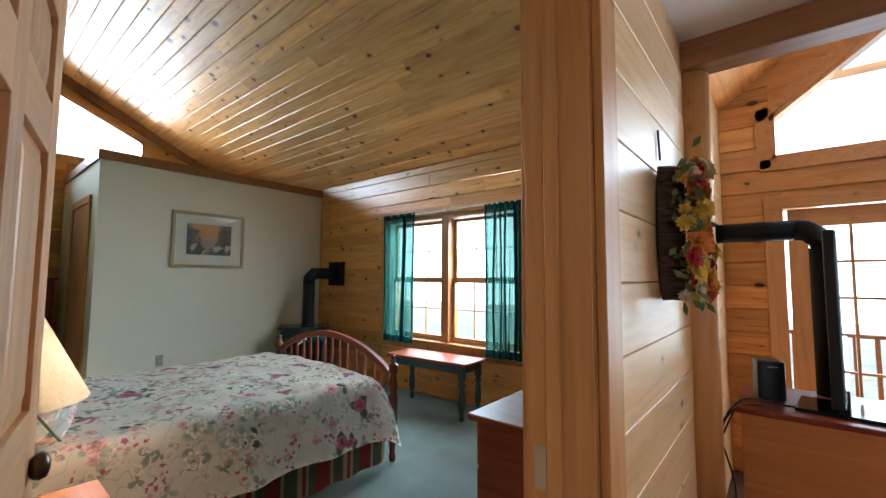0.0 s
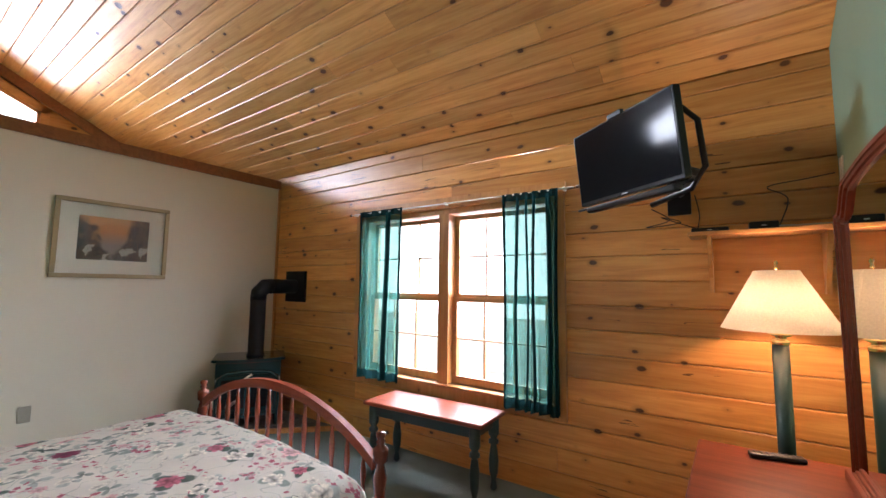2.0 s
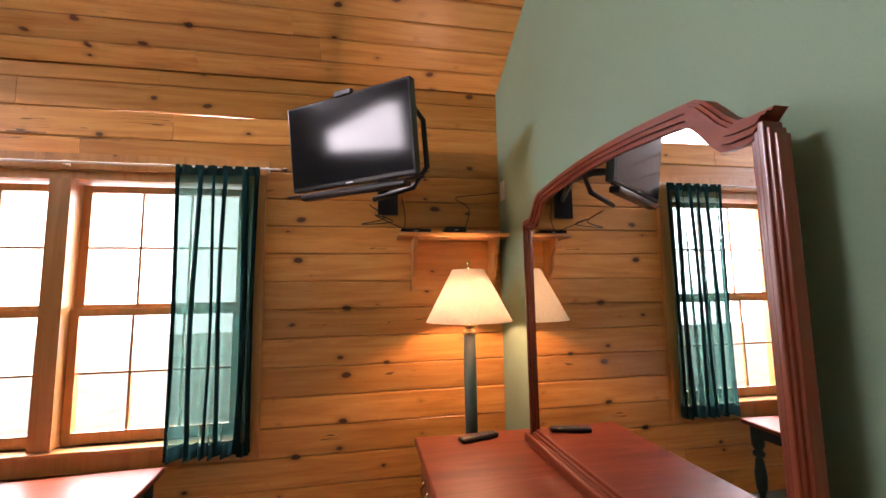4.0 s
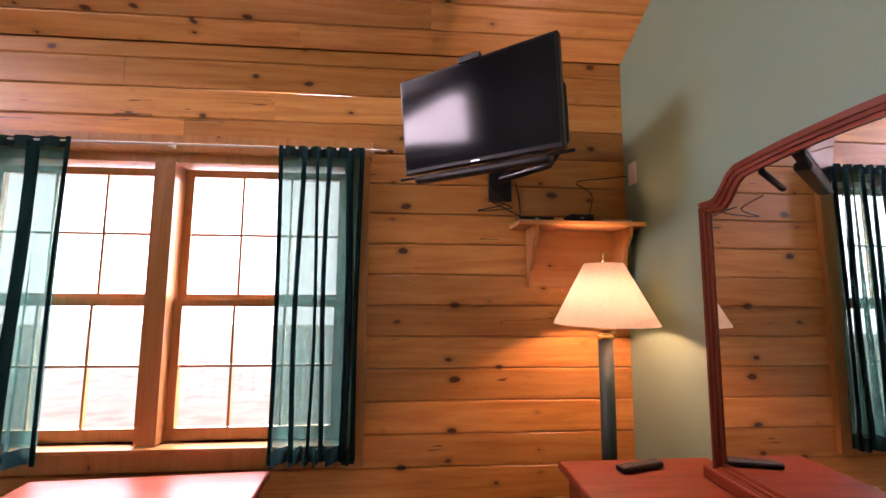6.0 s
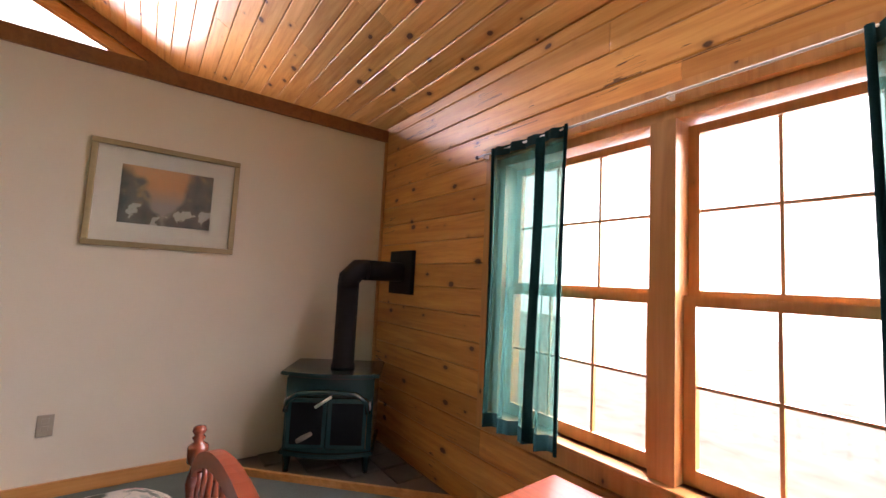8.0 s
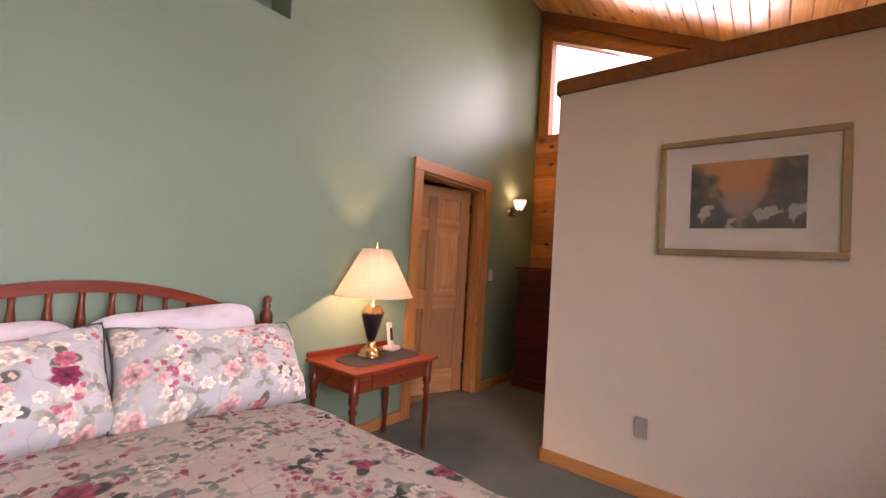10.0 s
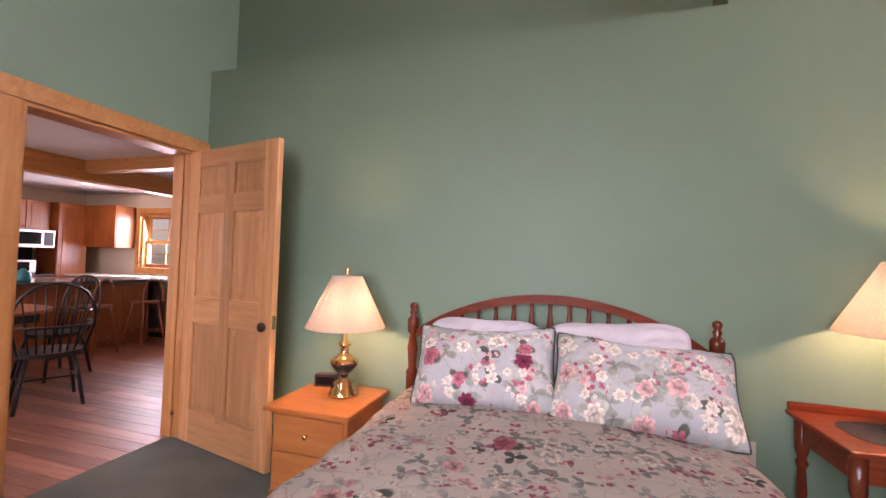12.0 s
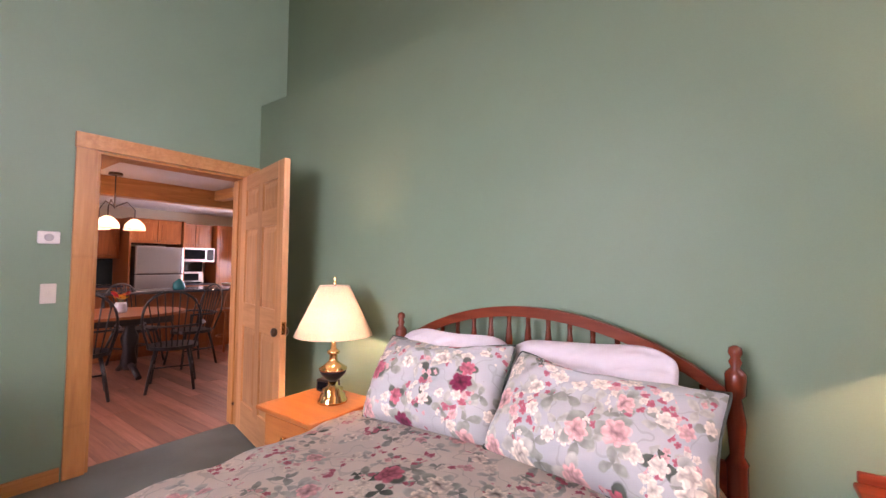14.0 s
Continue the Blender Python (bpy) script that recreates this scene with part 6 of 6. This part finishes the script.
def cabinet(name, m, w, d, h, label, doors=2, mt=None, handle_z=None):
    c = thing(name, label, "cabinet", m, "kitchen cabinets")
    mt = mt or KITCH_WOOD
    part("body", bx(-d, -0.02, 0, w, 0, h, 0.003), mt, c)
    for i in range(doors):
        y0, y1 = w * i / doors + 0.006, w * (i + 1) / doors - 0.006
        dd = part("door", bx(-d - 0.02, -d - 0.0005, y0, y1, 0.01, h - 0.01, 0.004), mt, c)
        part("panel", bx(-d - 0.024, -d - 0.018, y0 + 0.06, y1 - 0.06, 0.07, h - 0.07, 0.005), mt, dd)
        part("knob", lathe([(0.005, 0), (0.012, 0.012), (0.008, 0.02)], 10), BRONZE, dd, "", pose(-d - 0.02, y1 - 0.03 if i % 2 == 0 else y0 + 0.03, h * (0.12 if handle_z is None else handle_z), 0, -90, 0))
    return c


KX = 5.6
for y0, w in ((-0.86, 0.75), (-0.10, 0.75), (0.66, 0.8)):
    cabinet("wall_cabinet", pose(KX, y0, 1.38), w, 0.36, 0.72, "cherry kitchen wall cabinet", 2)
    cabinet("base_cabinet", pose(KX, y0, 0.0), w, 0.60, 0.88, "cherry kitchen base cabinet", 2, handle_z=0.85)
cabinet("wall_cabinet", pose(KX, -1.70, 1.66), 0.80, 0.75, 0.44, "cherry cabinet over the refrigerator", 2)
cabinet("wall_cabinet", pose(KX, -2.42, 1.62), 0.66, 0.40, 0.48, "cherry cabinet over the microwave", 2)
cabinet("base_cabinet", pose(KX, -2.42, 0.0), 0.66, 0.60, 0.88, "cherry kitchen base cabinet", 2, handle_z=0.85)
cabinet("pantry_cabinet", pose(KX - 0.05, -2.88, 0.0), 0.44, 0.50, 2.10, "tall cherry pantry cabinet in the corner", 1, handle_z=0.5)
for y0, y1 in ((-2.42, -1.76), (-0.86, 1.46)):
    solid("countertop", bx(-0.64, -0.001, y0, y1, 0.881, 0.915, 0.005), GRANITE, "dark polished kitchen countertop", "countertop", pose(KX, 0, 0))
for y in (-1.75, -0.90):
    solid("refrigerator_surround", bx(-0.80, -0.01, y, y + 0.03, 0, 2.10, 0.003), KITCH_WOOD, "tall cherry panel beside the refrigerator", "panel", pose(KX, 0, 0))
bm = bmesh.new()
box(bm, KX - 0.012, KX - 0.001, -2.42, 1.46, 0.916, 1.379)
structure("backsplash", bm, plain("dark_green_tile", (0.03, 0.045, 0.045), 0.25), "dark tiled kitchen backsplash", "backsplash")
for i, w in ((0, 0.5), (1, 0.5)):
    c = cabinet("wall_cabinet", pose(4.32 + i * 0.5, -3.2, 1.38, 0, 0, -90), 0.5, 0.34, 0.72, "cherry kitchen wall cabinet", 1)
for i in range(3):
    cabinet("base_cabinet", pose(3.3 + i * 0.6, -3.2, 0, 0, 0, -90), 0.6, 0.60, 0.88, "cherry kitchen base cabinet", 1, handle_z=0.85)
solid("countertop", bx(2.7, 5.5, -0.001, 0.64, 0.881, 0.915, 0.005), plain("pale_counter", (0.6, 0.58, 0.54), 0.25), "pale kitchen countertop below the window", "countertop", pose(0, -3.2, 0))
dw = thing("dishwasher", "stainless steel dishwasher under the counter", "dishwasher", pose(3.0, -3.2, 0))
part("body", bx(-0.30, 0.29, 0.0, 0.58, 0.02, 0.87, 0.004), BLACK, dw)
part("door", bx(-0.295, 0.285, 0.581, 0.61, 0.10, 0.87, 0.006), STEEL, dw)
part("handle", tube([(-0.22, 0.64, 0.80), (0.21, 0.64, 0.80)], 0.009), STEEL, dw)

fr = thing("refrigerator", "stainless steel top-freezer refrigerator", "refrigerator", pose(4.62, -1.28, 0))
part("body", bx(0.06, 0.80, -0.38, 0.36, 0.03, 1.60, 0.006), BLACK, fr)
part("freezer_door", bx(0, 0.058, -0.38, 0.36, 1.12, 1.60, 0.012), STEEL, fr)
part("fridge_door", bx(0, 0.058, -0.38, 0.36, 0.06, 1.105, 0.012), STEEL, fr)
for z0, z1 in ((1.15, 1.45), (0.65, 1.07)):
    part("handle", tube([(-0.005, -0.33, z0), (-0.05, -0.33, z0 + 0.02), (-0.05, -0.33, z1 - 0.02), (-0.005, -0.33, z1)], 0.010), STEEL, fr)
part("foot", bx(0.1, 0.75, -0.3, 0.3, 0, 0.03, 0), BLACK, fr)
mw = thing("microwave", "steel microwave under the cabinet", "microwave", pose(5.0, -2.09, 1.34))
part("case", bx(0.0, 0.58, -0.30, 0.30, 0, 0.275, 0.006), STEEL, mw)
part("door_glass", bx(-0.004, 0.001, -0.12, 0.27, 0.05, 0.24, 0), SCREEN, mw)
part("control_panel", bx(-0.004, 0.001, -0.28, -0.15, 0.03, 0.25, 0), BLACK, mw)
to = thing("toaster_oven", "steel toaster oven on the counter", "toaster oven", pose(5.15, -2.05, 0.916))
part("case", bx(0, 0.3, -0.2, 0.2, 0.02, 0.22, 0.01), STEEL, to)
part("door_glass", bx(-0.004, 0.001, -0.11, 0.18, 0.05, 0.19, 0), SCREEN, to)
for y in (-0.17, 0.17):
    part("foot", bx(0.02, 0.28, y - 0.01, y + 0.01, 0, 0.021, 0), BLACK, to)

il = thing("kitchen_island", "kitchen island with cherry base and dark top", "kitchen island", pose(3.35, -1.35, 0))
part("base", bx(-0.28, 0.35, -1.15, 1.4, 0.0, 0.88, 0.004), KITCH_WOOD, il)
part("countertop", bx(-0.45, 0.40, -1.25, 1.5, 0.881, 0.92, 0.008), GRANITE, il)
for y in (-1.1, -0.28, 0.55):
    part("panel", bx(-0.292, -0.281, y, y + 0.75, 0.08, 0.82, 0.004), KITCH_WOOD, il)


def windsor(m, label, group="chairs round the dining table"):
    """Black hoop-back windsor armchair facing +x."""
    c = thing("dining_chair", label, "chair", m, group)
    pts = [(0.23 * math.cos(a), 0.23 * math.sin(a)) for a in [6.2832 * i / 28 for i in range(28)]]
    bm = bmesh.new()
    a_ = [bm.verts.new((x, y, 0.43)) for x, y in pts]
    b_ = [bm.verts.new((x, y, 0.465)) for x, y in pts]
    bm.faces.new(a_[::-1]), bm.faces.new(b_)
    for i in range(28):
        bm.faces.new((a_[i], a_[(i + 1) % 28], b_[(i + 1) % 28], b_[i]))
    part("seat", bm, BLACK_PAINT, c)
    for x in (-1, 1):
        for y in (-1, 1):
            part("leg", tube([(0.14 * x, 0.14 * y, 0.44), (0.18 * x, 0.175 * y, 0.25), (0.22 * x, 0.21 * y, 0.0)], 0.015, 8), BLACK_PAINT, c)
    for y in (-1, 1):
        part("stretcher", tube([(-0.18, 0.175 * y, 0.22), (0.18, 0.175 * y, 0.22)], 0.009), BLACK_PAINT, c)
    part("stretcher", tube([(0, -0.175, 0.22), (0, 0.175, 0.22)], 0.009), BLACK_PAINT, c)
    hoop = []
    for i in range(25):
        a = math.pi * i / 24
        y = 0.25 * math.cos(a) * (1 + 0.10 * math.sin(a))
        z = 0.68 + 0.36 * math.sin(a) ** 0.8
        hoop.append((-0.20 - 0.16 * (z - 0.46), y, z))
    hoop = [(-0.17, 0.20, 0.46)] + hoop + [(-0.17, -0.20, 0.46)]
    part("hoop", tube(hoop, 0.012, 8), BLACK_PAINT, c)
    arm = [(0.16, 0.27, 0.68), (0.0, 0.285, 0.68), (-0.14, 0.26, 0.68), (-0.24, 0.14, 0.68), (-0.26, 0, 0.68), (-0.24, -0.14, 0.68), (-0.14, -0.26, 0.68), (0.0, -0.285, 0.68), (0.16, -0.27, 0.68)]
    part("arm_bow", tube(arm, 0.018, 8, rz=0.011), BLACK_PAINT, c)
    for i in range(7):
        u = -1 + 2 * (i + 0.5) / 7
        top = 0.68 + 0.36 * (1 - (u * 0.92) ** 2) ** 0.4
        part("spindle", tube([(-0.18 + 0.03 * abs(u), u * 0.16, 0.46), (-0.20 - 0.16 * (top - 0.46), u * 0.235, top)], 0.007, 6), BLACK_PAINT, c)
    for y in (-1, 1):
        part("arm_post", tube([(0.12, 0.19 * y, 0.46), (0.15, 0.27 * y, 0.68)], 0.012), BLACK_PAINT, c)
    return c


c0 = windsor(pose(1.22, -0.22, -0.012, 0, 0, -24), "black hoop-back windsor armchair at the dining table")
for q in ((1.40, 0.50, -12), (2.75, -0.38, 205), (2.95, 0.48, 182), (2.12, -0.78, 95)):
    copy_thing(c0, pose(q[0], q[1], -0.012, 0, 0, q[2]))
dt = thing("dining_table", "oval dining table with reddish brown top and black base", "dining table", pose(2.1, 0.28, -0.012))
bm = bmesh.new()
pts = [(0.58 * math.copysign(abs(math.cos(a)) ** 0.8, math.cos(a)), 0.92 * math.copysign(abs(math.sin(a)) ** 0.8, math.sin(a))) for a in [6.2832 * i / 40 for i in range(40)]]
a_, b2 = [bm.verts.new((x, y, 0.725)) for x, y in pts], [bm.verts.new((x, y, 0.755)) for x, y in pts]
bm.faces.new(a_[::-1]), bm.faces.new(b2)
for i in range(40):
    bm.faces.new((a_[i], a_[(i + 1) % 40], b2[(i + 1) % 40], b2[i]))
part("tabletop", bm, KITCH_WOOD, dt)
part("apron", bx(-0.42, 0.42, -0.68, 0.68, 0.64, 0.724, 0.005), BLACK_PAINT, dt)
for y in (-0.38, 0.38):
    part("pedestal", lathe([(0.05, 0.08), (0.085, 0.16), (0.06, 0.30), (0.09, 0.45), (0.05, 0.56), (0.08, 0.64)], 18), BLACK_PAINT, dt, "", pose(0, y, 0))
    for s in (-1, 1):
        part("foot", tube([(0, y, 0.16), (s * 0.18, y, 0.11), (s * 0.33, y, 0.03)], 0.032, 8), BLACK_PAINT, dt)
vs = thing("flower_vase", "glass vase of red and orange flowers", "vase", pose(2.02, 0.02, 0.743))
part("vase", lathe([(0.05, 0), (0.065, 0.03), (0.06, 0.09), (0.05, 0.12)], 18), plain("pale_glazed", (0.5, 0.5, 0.5), 0.15), vs)
for k in range(12):
    a = k * 2.4
    part("flower", bloom(0.045, 8, 50 + k), FLC[(0, 2, 2, 0, 1)[k % 5]], vs, "", pose(0.07 * math.cos(a), 0.07 * math.sin(a), 0.16 + 0.02 * (k % 4), 25 * math.sin(a), -25 * math.cos(a), 0))
bm = bmesh.new()
for k in range(12):
    a = k * 2.4
    tube([(0, 0, 0.1), (0.07 * math.cos(a), 0.07 * math.sin(a), 0.16 + 0.02 * (k % 4))], 0.003, 5, bm)
part("stems", bm, LEAFM, vs)
pd = thing("pendant_light", "bronze pendant with three lit glass shades", "pendant light", pose(2.15, 0.08, HALL_CEIL))
part("canopy", lathe([(0.07, -0.03), (0.065, -0.001)], 20), BRONZE, pd)
part("stem", tube([(0, 0, -0.02), (0, 0, -0.42)], 0.007), BRONZE, pd)
FROST = cloth_through("frosted_bowl", (0.92, 0.84, 0.7), 0.7)
for k in range(3):
    a = 6.2832 * k / 3 + 0.5
    x, y = 0.20 * math.cos(a), 0.20 * math.sin(a)
    part("arm", tube([(0, 0, -0.40), (x * 0.6, y * 0.6, -0.33), (x, y, -0.42), (x, y, -0.52)], 0.006), BRONZE, pd)
    bm = lathe([(0.11, -0.66), (0.10, -0.60), (0.06, -0.55), (0.025, -0.52)], 20, caps=False)
    bmesh.ops.solidify(bm, geom=bm.faces[:], thickness=0.002)
    part("shade", bm, FROST, pd, "lit frosted glass bowl", pose(x, y, 0))
    lamp("pendant_bulb", "POINT", pose(2.15 + x, 0.08 + y, HALL_CEIL - 0.61), 7, WARM, 0.03)
GLOW = glowing("recessed_lens", (1.0, 0.75, 0.45), 6)
for k, (x, y) in enumerate(((4.2, -1.0), (4.2, -2.3), (3.2, 0.9))):
    rl = thing("recessed_light", "small round recessed ceiling light, lit", "ceiling light", pose(x, y, HALL_CEIL), "recessed kitchen lights")
    part("trim_ring", lathe([(0.085, -0.006), (0.08, -0.001)], 24), IVORY, rl)
    part("lens", lathe([(0.06, -0.009), (0.06, -0.0065)], 20), GLOW, rl)
    lamp("recessed_bulb", "AREA", look((x, y, HALL_CEIL - 0.012), (x, y, 0)), 8, (1, 0.74, 0.45), 0.1)


def stool(m):
    s = thing("bar_stool", "wooden bar stool at the island", "stool", m, "stools at the island")
    part("seat", lathe([(0.15, 0.60), (0.17, 0.615), (0.165, 0.635)], 20), KITCH_WOOD, s)
    for x in (-1, 1):
        for y in (-1, 1):
            part("leg", tube([(0.10 * x, 0.10 * y, 0.60), (0.18 * x, 0.18 * y, 0)], 0.014), KITCH_WOOD, s)
    pts = [(0.155 * math.cos(a), 0.155 * math.sin(a), 0.22) for a in [6.2832 * i / 16 for i in range(17)]]
    part("foot_ring", tube(pts, 0.009, 6), KITCH_WOOD, s)
    pts = [(-0.13, 0.15 * math.cos(a), 0.63 + 0.34 * math.sin(a)) for a in [math.pi * i / 12 for i in range(13)]]
    part("back_hoop", tube(pts, 0.012), KITCH_WOOD, s)
    return s


s0 = stool(pose(2.72, -2.2, -0.012, 0, 0, 0))
copy_thing(s0, pose(2.72, -1.55, -0.012, 0, 0, 8))
kt = solid("kettle", lathe([(0.07, 0), (0.085, 0.03), (0.075, 0.10), (0.03, 0.14), (0.012, 0.16)], 20), plain("teal_glaze", (0.02, 0.22, 0.26), 0.2), "teal glazed pot on the island", "pot", pose(3.1, -1.0, 0.92))
window("window_4", pose(3.7, -3.2, 1.05, 0, 0, 180), 1.0, 0.95, 1.05, 1, 2, 2, "kitchen window over the counter")


# ---- boards on the walls ----
boards(wall_north, "x", YN + 0.0245, 0, XP, XE, 0.0, EAVE, [(-3.70, -1.84, 0.60, 2.02)], PINE_X)
boards(wall_north, "x", YN + 0.0245, 0, XH, 3.0, 0.0, EAVE, [(0.12, 2.6, 0.05, 1.78), (0.07, 2.95, 2.11, 2.65)], PINE_X)
boards(wall_west, "y", XW - 0.0255, 90, YS, YB, 0.0, 2.85, [], PINE_Y)
boards(wall_east, "y", XH - 0.0255, 90, 0.99, YN, 0.0, 2.9, [], PINE_HALL, course=0.185, ease=0.003)
# floor planks of the dining area
rnd = random.Random(11)
y = -3.18
made = {}
while y < 2.3:
    x = XE + 0.085
    while x < 5.55:
        L = min(rnd.choice((1.0, 1.4, 1.8, 2.2)), 5.58 - x)
        L = round(L, 3)
        if L not in made:
            made[L] = mesh_of("plank", bx(0, L - 0.002, 0, 0.118, -0.011, 0.0, 0.0015, 1), FLOOR_WOOD)
        ob = new("plank", made[L])
        ob.matrix_basis = pose(x, y, -0.001)
        ob.parent = floor_hall
        x += L
    y += 0.12
